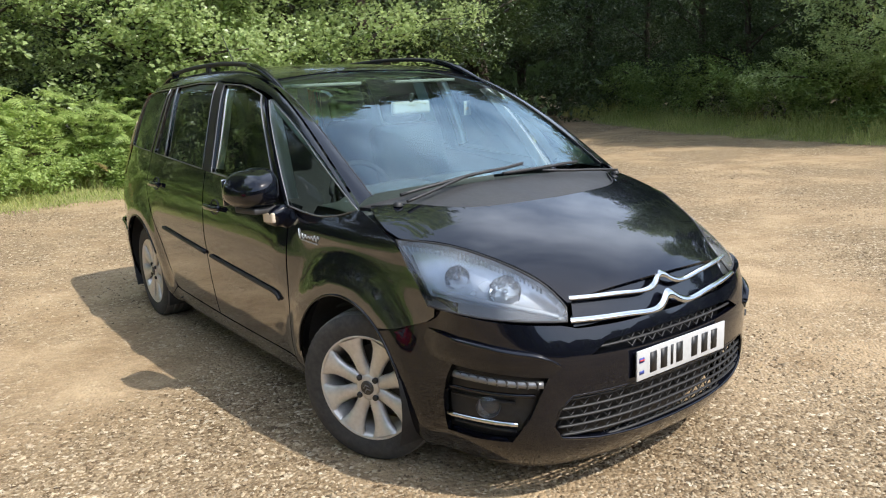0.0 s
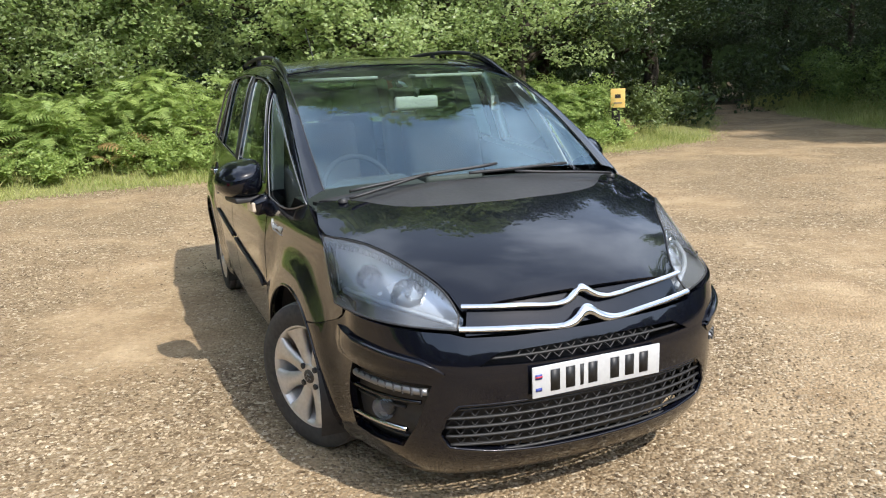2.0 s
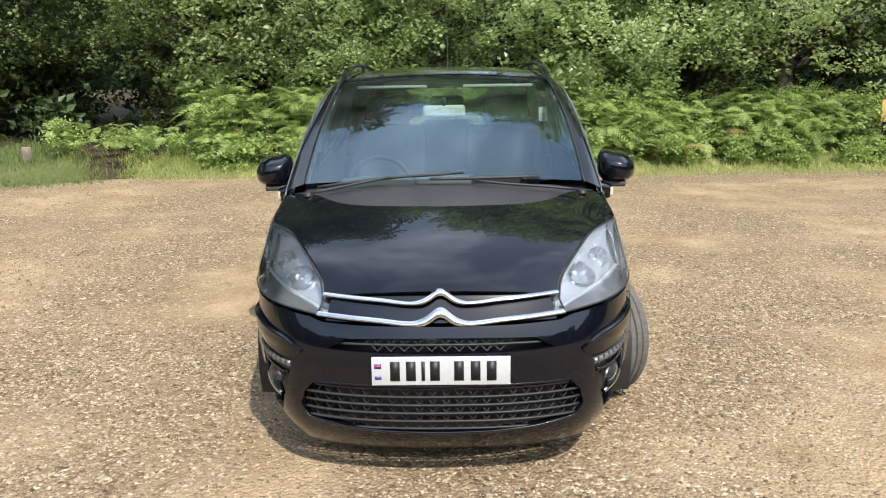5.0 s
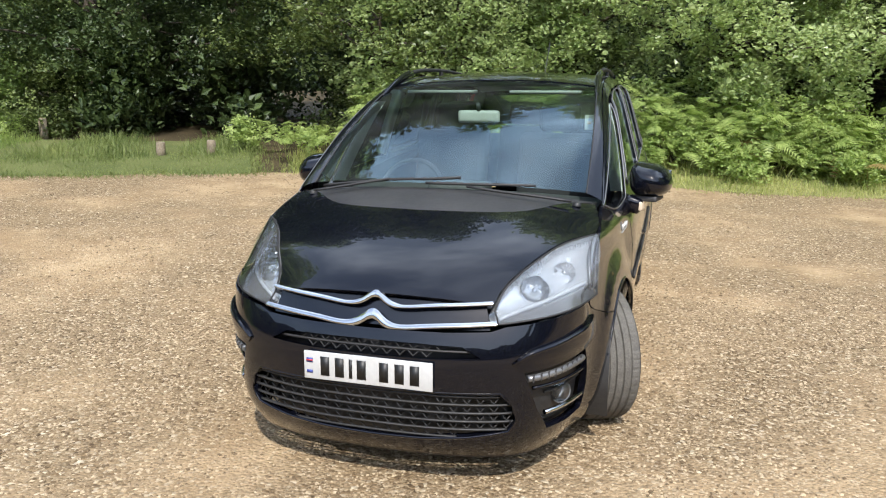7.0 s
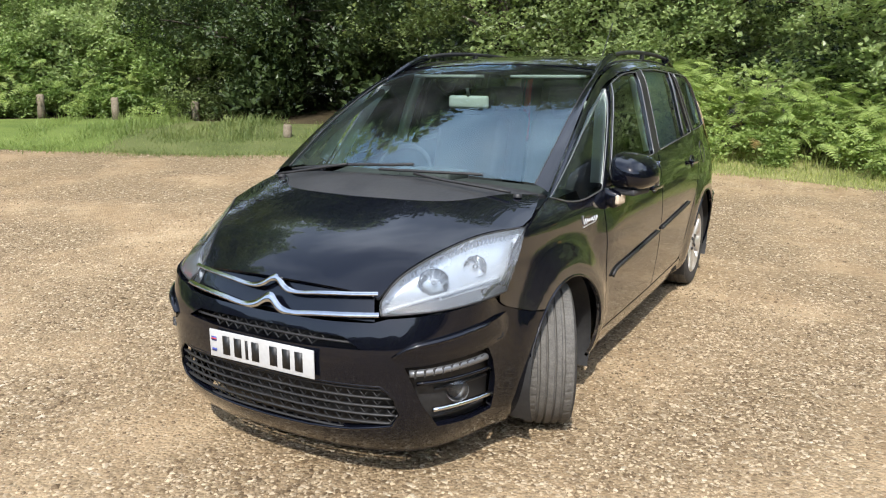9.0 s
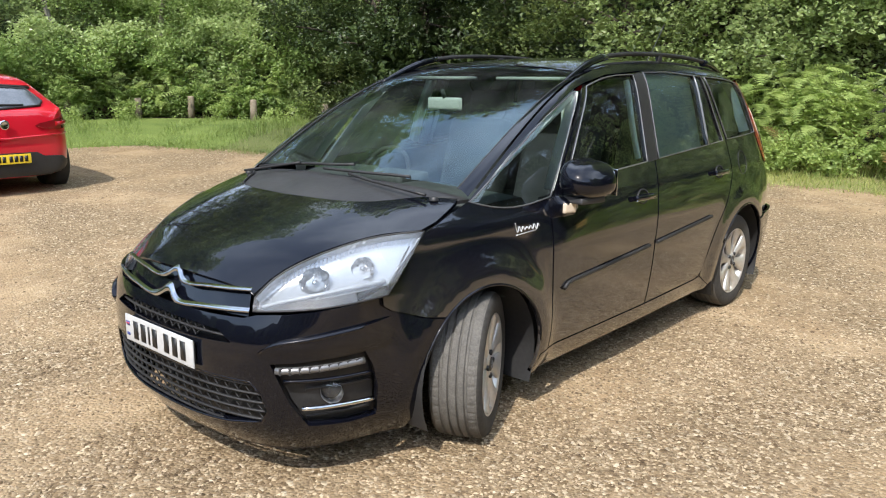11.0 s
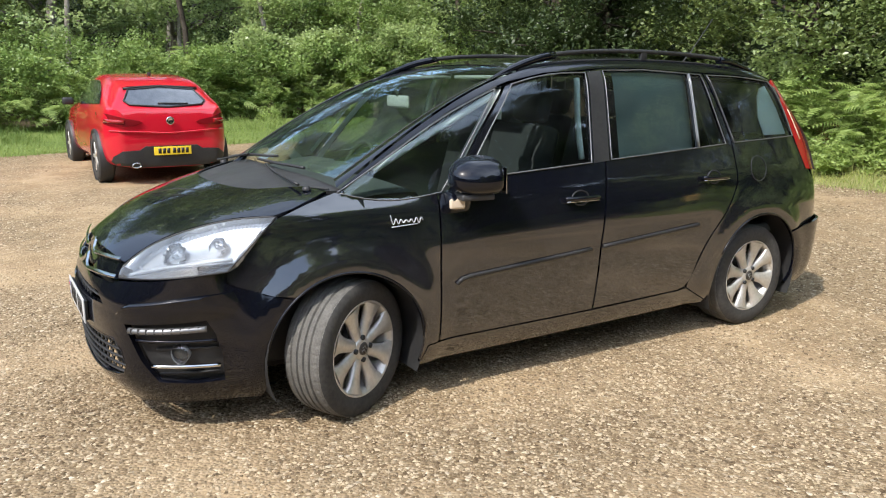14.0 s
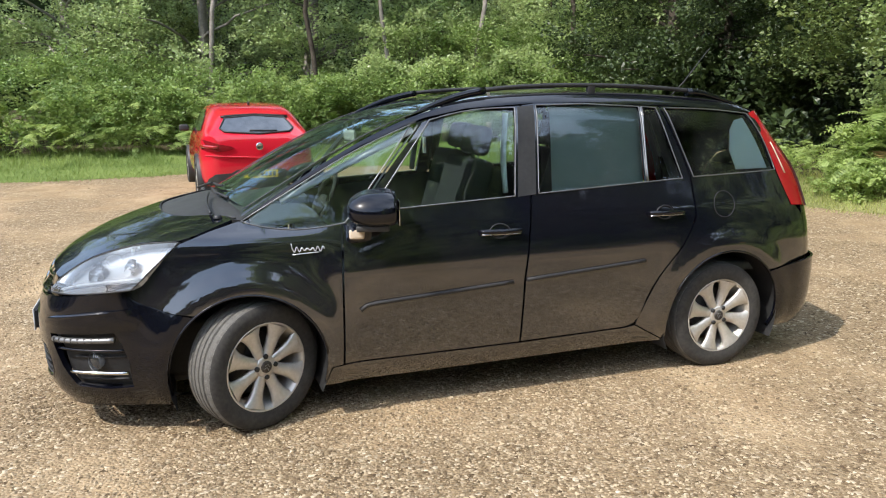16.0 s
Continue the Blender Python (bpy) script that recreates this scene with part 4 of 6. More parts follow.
def blades(idx, near, far, n, high, seed):
    rng = np.random.default_rng(seed)
    m = turns(n, rng, .7, (1, 1))
    k = np.array([idx[i] for i in rng.integers(len(idx), size=n)])
    d = near + (far - near) * rng.uniform(0, 1, n) ** 1.3
    p = EDGE[k] + OUTWARD[k] * d[:, None] + rng.normal(0, .16, (n, 2))
    s = rng.uniform(*high, n)
    m[:, :3, 2] *= s[:, None]
    m[:, :3, 1] *= s[:, None]
    m[:, :3, 0] *= 1.15
    m[:, :2, 3] = p
    m[:, 2, 3] = [bank(float(a), float(c)) - .01 for a, c in p]
    return m


GR = np.concatenate([blades(north, -.2, .8, 12000, (.03, .1), 70), blades(north, .1, 2.0, 27000, (.05, .2), 71), blades(north, .5, 1.8, 1300, (.2, .42), 76), blades(east, .0, 1.6, 9000, (.06, .25), 72), blades(east, .3, 2.2, 7000, (.22, .6), 82),
                     blades(track, -.1, 1.4, 6000, (.04, .16), 80)])
tagged(part("verge_grass", scatter("verge_grass", blade, GR), GRASS), "long green and straw-coloured verge grass", "grass", kind="stuff")

tagged(part("verge_grass", scatter("verge_grass", blade, np.concatenate([blades(west, -.1, 4.2, 40000, (.05, .17), 74), blades(west, 1.5, 4.4, 5000, (.15, .32), 78) ])), LUSH), "lush bright green grass before the bramble hedge", "grass", kind="stuff")

tagged(part("verge_grass", scatter("verge_grass", blade, np.concatenate([blades(gap, -.25, 4.2, 30000, (.03, .12), 73), blades(gap, 1.2, 4.4, 2500, (.12, .3), 79)])), PATHGRASS), "short dull green grass before the path into the wood", "grass", kind="stuff")

# a withered, straw-coloured bush standing above the hedge
straw = thing("dry_bush", pose(-21.8, 1.25, bank(-21.8, 1.25)), "tall pale straw-coloured dry bush behind the hedge", "bush")
rs = np.random.default_rng(81)
sm = turns(520, rs, .22, (1, 1))
sm[:, :3, 0] *= 2.4
sm[:, :3, 1] *= rs.uniform(.8, 1.6, 520)[:, None]
sm[:, :3, 2] *= rs.uniform(1.6, 3.1, 520)[:, None]
sm[:, :2, 3] = rs.normal(0, .55, (520, 2))
part("stem_tuft", scatter("stem_tuft", blade, sm), foliage("straw_stems", (.3, .25, .1), (.6, .55, .32), .7, .35), straw)
part("foliage", crown(82, [(rs.normal(0, .6), rs.normal(0, .6), rs.uniform(.8, 2.6), .5) for _ in range(16)], 30, TWIG_S, .8, (.8, 1.2)), foliage("straw_leaves", (.2, .22, .07), (.5, .5, .22), .6, .4), straw)

# distant woods: a backdrop wall with the wood's shade put into its colour
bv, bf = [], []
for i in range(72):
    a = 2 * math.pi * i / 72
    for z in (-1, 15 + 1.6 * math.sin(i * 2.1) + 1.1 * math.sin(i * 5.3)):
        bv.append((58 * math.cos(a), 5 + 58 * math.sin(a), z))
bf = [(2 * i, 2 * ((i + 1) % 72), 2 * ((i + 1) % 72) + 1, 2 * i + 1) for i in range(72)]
tagged(part("backdrop", mesh_of("backdrop", bv, bf), surface("far_woods_shade_tint", (.002, .004, .0015), (.018, .03, .009), .95, scale=2.2, fine=13, bump=0, spec=.04)), "distant woodland backdrop, shade put into its near-black colour", "woodland", kind="structure")

# ---------------------------------------------------------------- the black people carrier
# Its own space: x ahead from the front axle, y to its left, z up from the ground.
CAR_AT = (.2916, 3.5218)
CAR_TURN = -54.0
car = thing("people_carrier", pose(*CAR_AT, 0, 0, 0, CAR_TURN), "glossy black seven-seat people carrier parked on the gravel", "car")

PLAN = [(.988, 0), (.975, .27), (.935, .46), (.865, .61), (.755, .71), (.58, .785), (.3, .845), (0, .88), (-.5, .902), (-1.4, .917), (-2.4, .917), (-2.95, .905), (-3.3, .87), (-3.5, .79), (-3.63, .58), (-3.68, 0)]
REACH = [0.0]
for (a_, b_), (c_, d_) in zip(PLAN, PLAN[1:]):
    REACH.append(REACH[-1] + math.hypot(c_ - a_, d_ - b_))
TAIL = REACH[-1]
knots = [(-c, p[0], -p[1]) for c, p in zip(REACH[3:0:-1], PLAN[3:0:-1])] + [(c, *p) for c, p in zip(REACH, PLAN)] + [(2 * TAIL - c, p[0], -p[1]) for c, p in zip(REACH[-2:-5:-1], PLAN[-2:-5:-1])]
plan_x, plan_y = spline([k[0] for k in knots], [k[1] for k in knots]), spline([k[0] for k in knots], [k[2] for k in knots])
S_ = np.linspace(0, TAIL, 1500)
X_, Y_ = np.array([plan_x(s) for s in S_]), np.array([plan_y(s) for s in S_])
CORNER = int(np.argmax(X_ < .5))


def s_at_x(x):
    return float(np.interp(-x, -X_, S_))


def s_at_y(y):
    return math.copysign(float(np.interp(abs(y), Y_[:CORNER], S_[:CORNER])), y)


belt = spline([.6, .3, 0, -.3, -.6, -1, -1.4, -2, -2.55, -3, -3.25, -3.6], [.70, .755, .79, .818, .855, .875, .885, .89, .888, .865, .835, .74])
edge_y = spline([0, -.3, -.6, -.9, -1.2, -1.6, -2.2, -2.7, -3.1, -3.35], [.765, .738, .703, .668, .648, .637, .63, .62, .6, .575])
edge_z = spline([0, -.3, -.6, -.9, -1.2, -1.6, -2.2, -2.7, -3.1, -3.35], [1.04, 1.228, 1.392, 1.518, 1.592, 1.628, 1.63, 1.605, 1.55, 1.48])
side_in = spline([.15, .19, .25, .32, .42, .6, .75], [.11, .085, .055, .035, .02, .004, 0])
nose_in = spline([.15, .2, .27, .36, .48, .57, .64, .7, .78, .9], [.09, .05, .016, .004, 0, .003, .022, .05, .095, .19])
tail_in = spline([.15, .25, .4, .6, .85, .95, 1.1], [.09, .03, 0, 0, .05, .1, .17])


wing_in = spline([.45, .55, .65, .72, .8, .88, .946, 1.0], [0, .1, .25, .36, .47, .58, .68, 1.0])


def flare(x, z):
    """How far the wheel arches stand out."""
    out = 0
    for cx, cz, r, high in ((-.012, .318, .372, .027), (-2.775, .318, .402, .021)):
        d = math.hypot(x - cx, z - cz)
        e = d - r - .042
        out += high * math.exp(-(e / (.08 if e > 0 else .2)) ** 2)
    return out * ease(1.0, .85, z)


def side_inset(x, z):
    wing = ease(-.6, -.3, x) * ease(.64, .5, x)
    plain = side_shape(x, z) - flare(x, z)
    if wing <= 0 or not .45 < z < 1.0:
        return plain
    drop = float(np.interp(-x, -X_, Y_)) - belt(x)
    low = side_in(min(z, .75))
    return plain + wing * (low + drop * wing_in(z) - side_shape(x, z))


def side_shape(x, z):
    if z <= .75:
        return side_in(z)
    drop = float(np.interp(-x, -X_, Y_)) - belt(x)
    if z <= 1.0 or x > 0:
        return drop * ((z - .75) / .25) ** 1.6
    t = (z - 1.0) / max(edge_z(x) - 1.0, .05)
    return drop + (belt(x) - edge_y(x)) * (.73 * t + .27 * min(t, 1.1) ** 14)


def skin(s, z, deep=0.0):
    """A point of the flank at the arc length s from the nose (right side: negative) and the height z."""
    a = abs(s)
    x, y = plan_x(a), plan_y(a)
    dx, dy = plan_x(a + .01) - plan_x(a - .01), plan_y(a + .01) - plan_y(a - .01)
    k = math.hypot(dx, dy)
    nx, ny = dy / k, -dx / k
    d = side_inset(x, z) * ny * ny + (nose_in if x > -1 else tail_in)(z) * nx * nx + deep
    return x - nx * d, math.copysign(1, s) * (y - ny * d), z


roof_z = spline([.12, -.2, -.5, -.8, -1.1, -1.5, -2, -2.5, -3, -3.35], [1.072, 1.243, 1.396, 1.518, 1.602, 1.654, 1.668, 1.652, 1.6, 1.515])
hood_z = spline([.95, .9, .82, .7, .5, .3, .1, 0], [.725, .785, .85, .915, .99, 1.05, 1.093, 1.105])
hood_y = spline([.95, .85, .78, .69, .57, .45, .36, .28, .15, 0], [.43, .455, .468, .517, .583, .648, .712, .772, .768, .757])
hood_e = spline([.95, .85, .78, .69, .57, .45, .36, .28, .15, 0], [.66, .745, .8, .857, .905, .937, .951, .957, 1.0, 1.045])


def canopy(x, y, deep=0.0):
    """Windscreen and roof: height over the plan."""
    e = edge_z(min(x, 0)) - .2 * max(x, 0)
    return x, y, roof_z(x) - (roof_z(x) - e) * (abs(y) / edge_y(x)) ** 2.3 - deep


def bonnet_at(x, y, deep=0.0):
    return x, y, hood_z(x) - (hood_z(x) - hood_e(x)) * (abs(y) / hood_y(x)) ** 2.4 - deep


def core(a):
    return (min(max(a.x, -3.0), .45), 0, .7)


def flank(points, side):
    """Outline on the flank from (x, z) rows, for the left (1) or right (-1) side."""
    return [(side * s_at_x(x), z) for x, z in points]


def curve2(points, n):
    return [(p.x, p.y) for p in along([(u, v, 0) for u, v in points], n)]


def arc(cx, cz, r, a0, a1, n=18):
    return [(cx + r * math.cos(radians(a0 + (a1 - a0) * i / n)), cz + r * math.sin(radians(a0 + (a1 - a0) * i / n))) for i in range(n + 1)]


def panel(name, outline, lift, material, parent, holes=(), label="", lip=.016, step=.035):
    return part(name, sheet(outline, lift, core, holes, step, lip), material, parent, label)


W1 = curve2([(.0, 1.036), (-.12, 1.005), (-.28, .99), (-.5, 1.012)], 8) + curve2([(-.88, 1.48), (-.6, 1.366), (-.3, 1.205), (-.0, 1.037)], 10)[:-1]
W2 = [(-.63, 1.062), (-.81, 1.292)] + curve2([(-.985, 1.503), (-1.2, 1.548), (-1.468, 1.562)], 6) + [(-1.412, 1.104)]
W3 = [(-1.552, 1.112), (-1.598, 1.574), (-1.9, 1.58), (-2.25, 1.562), (-2.228, 1.146)]
W3B = [(-2.25, 1.148), (-2.272, 1.561), (-2.365, 1.556), (-2.475, 1.158)]
W4 = [(-2.555, 1.163)] + curve2([(-2.425, 1.553), (-2.75, 1.543), (-3.06, 1.516)], 5) + curve2([(-3.06, 1.516), (-3.15, 1.36), (-3.205, 1.178)], 5)[1:]
FRONT_ARCH, REAR_ARCH = (-.012, .318, .372), (-2.775, .318, .402)

TOP_LINE = [(-3.12, 1.508), (-3.07, 1.524), (-2.75, 1.555), (-2.4, 1.568), (-1.9, 1.589), (-1.55, 1.583), (-1.2, 1.56), (-.97, 1.516), (-.885, 1.49), (-.6, 1.375), (-.3, 1.213), (-.02, 1.046)]

fender_pts = [(-.462, .3)] + [(-.468, .75), (-.478, 1.005), (-.28, .984), (-.12, .999), (.012, 1.036), (.15, .996), (.285, .946), (.4, .84), (.505, .742)] + [(.505, .7), (.47, .676), (.33, .628)]
fender_pts += [p for p in arc(*FRONT_ARCH, 52, 184, 16)] + [(-.375, .2), (-.405, .292)]
door_f = [(-.474, .302), (-.478, .75), (-.487, 1.0), (-.54, 1.02), (-.75, 1.27), (-.945, 1.492), (-1.1, 1.535), (-1.3, 1.558), (-1.503, 1.572), (-1.5, 1.09), (-1.444, .66), (-1.435, .31)]
door_r = [(-1.447, .312), (-1.456, .66), (-1.512, 1.09), (-1.515, 1.573), (-1.6, 1.583), (-1.9, 1.585), (-2.25, 1.57), (-2.385, 1.563), (-2.49, 1.3), (-2.528, 1.165), (-2.536, .94)] + curve2([(-2.535, .93), (-2.45, .79), (-2.3, .62), (-2.21, .45), (-2.165, .35), (-2.1, .325)], 14)[1:]
quarter = [(-2.4, 1.562), (-2.75, 1.551), (-3.07, 1.52), (-3.115, 1.503), (-3.2, 1.34), (-3.255, 1.18), (-3.34, .96), (-3.4, .9), (-3.42, .63), (-3.2, .6)] + arc(*REAR_ARCH, 138, -14, 22)
quarter += [(-2.372, .218), (-2.172, .33), (-2.178, .36)] + curve2([(-2.22, .45), (-2.31, .615), (-2.46, .785), (-2.547, .93)], 10) + [(-2.54, 1.165), (-2.5, 1.3)]
sill = [(-.372, .185), (-.41, .286), (-.46, .293), (-1.44, .3), (-2.1, .315), (-2.168, .324), (-2.368, .212)]

flank_lift = lambda s, z: skin(s, z)
for side, word in ((1, "left"), (-1, "right")):
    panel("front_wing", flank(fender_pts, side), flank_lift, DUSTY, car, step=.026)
    panel("quarter_window", flank(W1, side), lambda s, z: skin(s, z, .006), SIDEGLASS, car, lip=0)
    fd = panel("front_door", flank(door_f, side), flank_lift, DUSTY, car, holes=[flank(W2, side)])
    panel("window", flank(W2, side), lambda s, z: skin(s, z, .008), SIDEGLASS, fd, lip=0)
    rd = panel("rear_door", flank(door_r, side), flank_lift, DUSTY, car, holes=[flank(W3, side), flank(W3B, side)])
    panel("window", flank(W3, side), lambda s, z: skin(s, z, .008), TINTED, rd, lip=0)
    panel("window", flank(W3B, side), lambda s, z: skin(s, z, .008), TINTED, rd, lip=0)
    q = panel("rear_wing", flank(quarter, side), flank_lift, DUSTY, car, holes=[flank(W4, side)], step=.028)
    panel("window", flank(W4, side), lambda s, z: skin(s, z, .008), TINTED, q, lip=0)
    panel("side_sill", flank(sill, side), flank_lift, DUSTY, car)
    rail_top = [(x, edge_z(x)) for x in np.linspace(0, -3.15, 34)]
    panel("roof_pillar", flank([(float(x), float(z)) for x, z in rail_top] + TOP_LINE, side), flank_lift, BLACK, car)
    # bright lines round the side windows
    for owner, pts, r in ((car, W1, .0038), (fd, W2, .0042), (rd, W3 + [(-2.272, 1.561), (-2.365, 1.556), (-2.475, 1.158), (-2.228, 1.146)], .0038), (q, W4, .0038)):
        loop = [skin(*p, -.003) for p in dense(flank(pts, side), .05)]
        part("window_trim", tube(loop, r * .85, 6, close=True), TRIM, owner, "slim satin metal window trim")
    part("window_bar", tube([skin(*p, -.002) for p in dense(flank([(-2.24, 1.147), (-2.262, 1.56)], side), .05)[:10]], .006, 6), SATIN, rd)
    # black strips of the pillars
    for pts in ([(-1.43, 1.1), (-1.487, 1.566), (-1.583, 1.575), (-1.535, 1.108)],):
        panel("door_pillar", flank(pts, side), lambda s, z: skin(s, z, -.003), PLASTIC, fd, lip=.004)
    # rubbing strips
    for owner, pts in ((fd, [(-.555, .575), (-.585, .598), (-.63, .606), (-1.438, .66)]), (rd, [(-1.462, .662), (-2.25, .715)])):
        rows = [skin(*p, -.007) for p in dense(flank(pts, side), .06) if True]
        rows = rows[: -max(1, math.ceil(math.hypot(pts[-1][0] - pts[0][0], pts[-1][1] - pts[0][1]) / .06))]
        part("rubbing_strip", tube(rows, .008, 8, flat=1.3), PLASTIC, owner, "black rubbing strip")
    # handles in their cups
    for owner, x, z in ((fd, -1.31, .93), (rd, -2.33, .975)):
        h = tube([skin(side * s_at_x(x + d), z + .012 * d, -.012 - .016 * (1 - abs(d) / .115) ** .5) for d in np.linspace(-.112, .112, 11)], .013, 8, flat=1.0)
        part("door_handle", h, BLACK, owner, "black door handle with a bright edge")
        part("handle_trim", tube([skin(side * s_at_x(x + d), z - .014 + .012 * d, -.022) for d in np.linspace(-.11, .11, 9)], .004, 6), CHROME, owner)
        cup = [skin(side * s_at_x(x + .055 * math.cos(a)), z + .037 * math.sin(a), -.001) for a in np.linspace(0, 2 * math.pi, 25)[:-1]]
        cup = tube(cup, .004, 6, close=True)
        part("handle_cup", cup, PLASTIC, owner)
    # silver script on the wing
    sx, sz = -.225, .885
    wave = [skin(side * s_at_x(sx - side * 0 - .165 * t), sz + .01 + (.009 + .004 * math.sin(t * 9)) * math.sin(t * 41) + (.02 if t < .05 else 0), -.003) for t in np.linspace(.02, 1, 60)]
    if side < 0:
        wave = [skin(-s_at_x(sx - .165 * (1 - t)), sz + .01 + (.009 + .004 * math.sin(t * 9)) * math.sin(t * 41) + (.02 if t < .05 else 0), -.003) for t in np.linspace(.02, 1, 60)]
    part("script_badge", tube(wave, .0024, 5), SILVERINK, car, "unreadable silver script badge")
    part("script_line", tube([skin(side * s_at_x(sx - .01 - .13 * t), sz - .014 + .008 * t, -.003) for t in np.linspace(0, 1, 8)], .0024, 5), SILVERINK, car)
    # wheel well
    for cx, cz, r in (FRONT_ARCH, REAR_ARCH):
        bm = bmesh.new()
        rows = []
        for a in np.linspace(-25, 205, 24):
            p = [bm.verts.new((cx + (r + .012) * math.cos(radians(a)), side * y, max(cz + (r + .012) * math.sin(radians(a)), .15))) for y in (.42, .62, .855 if cx > -1 else .885)]
            rows.append(p)
        for p, q_ in zip(rows, rows[1:]):
            for i in range(2):
                bm.faces.new((p[i], q_[i], q_[i + 1], p[i + 1])).smooth = True
        bm.faces.new([p[0] for p in rows])
        part("wheel_arch_liner", bm, PLASTIC, car)
        lipline = [skin(side * s_at_x(x), z, .0) for x, z in arc(cx, cz, r + .004, 8 if cx > -1 else 28, 172, 30)]
        part("arch_lip", tube(lipline, .006, 8), BLACK, car)

panel("bonnet", [(.893, 0)] + curve2([(.893, 0), (.885, .2), (.842, .445)], 8)[1:] + [(x, hood_y(x) - .006) for x in (.81, .78, .73, .69, .63, .57, .51, .45, .4, .36, .32, .28, .2, .1)] + curve2([(.03, .735), (.065, .64), (.24, .475), (.335, .27), (.362, 0)], 12)
      + curve2([(.362, 0), (.335, -.27), (.24, -.475), (.065, -.64), (.03, -.735)], 12)[1:] + [(x, -hood_y(x) + .006) for x in (.1, .2, .28, .32, .36, .4, .45, .51, .57, .63, .69, .73, .78, .81)] + curve2([(.842, -.445), (.885, -.2), (.893, 0)], 8)[:-1], lambda x, y: bonnet_at(x, y), BLACK, car)
scuttle_edge = curve2([(.356, 0), (.33, .27), (.235, .475), (.06, .635), (.01, .72)], 12)
base_edge = [(.04 - .1 * (y / .74) ** 2, y) for y in (.735, .6, .45, .3, .15)]
scut = [(x, y) for x, y in scuttle_edge] + base_edge + [(.04, 0)] + [(x, -y) for x, y in base_edge[::-1]] + [(x, -y) for x, y in scuttle_edge[::-1]][:-1]
panel("scuttle_panel", scut, lambda x, y: bonnet_at(x, y, .012), SCUTTLE, car, label="dusty grey plastic scuttle panel")

part("scuttle_lip", tube([bonnet_at(x, -y, .004) for x, y in scuttle_edge[::-1]] + [bonnet_at(x, y, .004) for x, y in scuttle_edge[1:]], .0045, 6), PLASTIC, car)

screen_side = [(float(x), edge_y(float(x)) - .022) for x in np.linspace(-.08, -1.06, 14)]
screen_top = [(-1.06 - .07 * (1 - (y / .63) ** 2), y) for y in (.5, .35, .2, 0, -.2, -.35, -.5)]
screen = [(.04, 0)] + [(x + 0, y) for x, y in base_edge[::-1]] + screen_side + screen_top + [(x, -y) for x, y in screen_side[::-1]] + [(x, -y) for x, y in base_edge]
panel("windscreen", screen, lambda x, y: canopy(x, y, .004), SCREEN, car, lip=0, label="clear windscreen reflecting sky and trees")
for k in (1, -1):
    inner = [Vector(canopy(float(x), k * (edge_y(float(x)) - .026 - .05 * (1 + float(x) / 1.06) ** 1.2), -.006)) for x in np.linspace(-.03, -1.04, 18)]
    outer = [Vector(canopy(float(x), k * (edge_y(float(x)) - .004), -.008)) for x in np.linspace(-.01, -1.04, 18)]
    part("windscreen_pillar", ruled(outer, inner, 5, .004), BLACK, car, "glossy black windscreen pillar")
    part("screen_seal", tube([p + Vector((0, 0, -.002)) for p in inner], .004, 6), PLASTIC, car)
    part("roof_gutter", tube([canopy(float(x), k * (edge_y(float(x)) - .03), .002) for x in np.linspace(-1.1, -3.1, 20)], .008, 6), PLASTIC, car)
roof_side = [(float(x), edge_y(float(x)) - .004) for x in np.linspace(-1.075, -3.15, 16)]
panel("roof", [(x - .012, y) for x, y in screen_top[::-1]] + roof_side + [(-3.22, .4), (-3.24, 0), (-3.22, -.4)] + [(x, -y) for x, y in roof_side[::-1]], lambda x, y: canopy(x, y), BLACK, car)

# front bumper with its openings
GRILLE_UP = [(-.43, .585), (-.36, .625), (-.2, .63), (0, .631), (.2, .63), (.36, .625), (.43, .585), (.25, .578), (0, .574), (-.25, .578)]
GRILLE_LOW = [(-.5, .447), (-.3, .447), (0, .445), (.3, .447), (.5, .447), (.545, .4), (.562, .335), (.535, .288), (.38, .262), (.2, .248), (0, .243), (-.2, .248), (-.38, .262), (-.535, .288), (-.562, .335), (-.545, .4)]
POD = [(.595, .525), (.75, .535), (.955, .545), (.985, .49), (1.01, .4), (1.015, .265), (.9, .258), (.73, .27), (.66, .37)]
on_nose = lambda pts: [(s_at_y(y), z) for y, z in pts]
half = [(.3, .672), (.47, .678), (.53, .694), (.75, .714), (1.0, .738), (1.035, .698), (1.07, .677), (1.2, .631)] + [(s_at_x(x), z) for x, z in arc(FRONT_ARCH[0] + .004, FRONT_ARCH[1], FRONT_ARCH[2], 50, -8, 8)] + [(1.2, .22), (1.17, .155), (.9, .15), (.6, .15), (.3, .15)]
bumper = panel("front_bumper", [(0, .67)] + half + [(0, .15)] + [(-s, z) for s, z in half[::-1]], flank_lift, BLACK, car, holes=[on_nose(GRILLE_UP), on_nose(GRILLE_LOW), POD, [(-s, z) for s, z in POD[::-1]]], lip=.03, step=.03)
panel("crash_beam", [(-1.1, .62), (1.1, .62), (1.1, .2), (-1.1, .2)], lambda s, z: skin(s, z, .11), PLASTIC, bumper, lip=0)
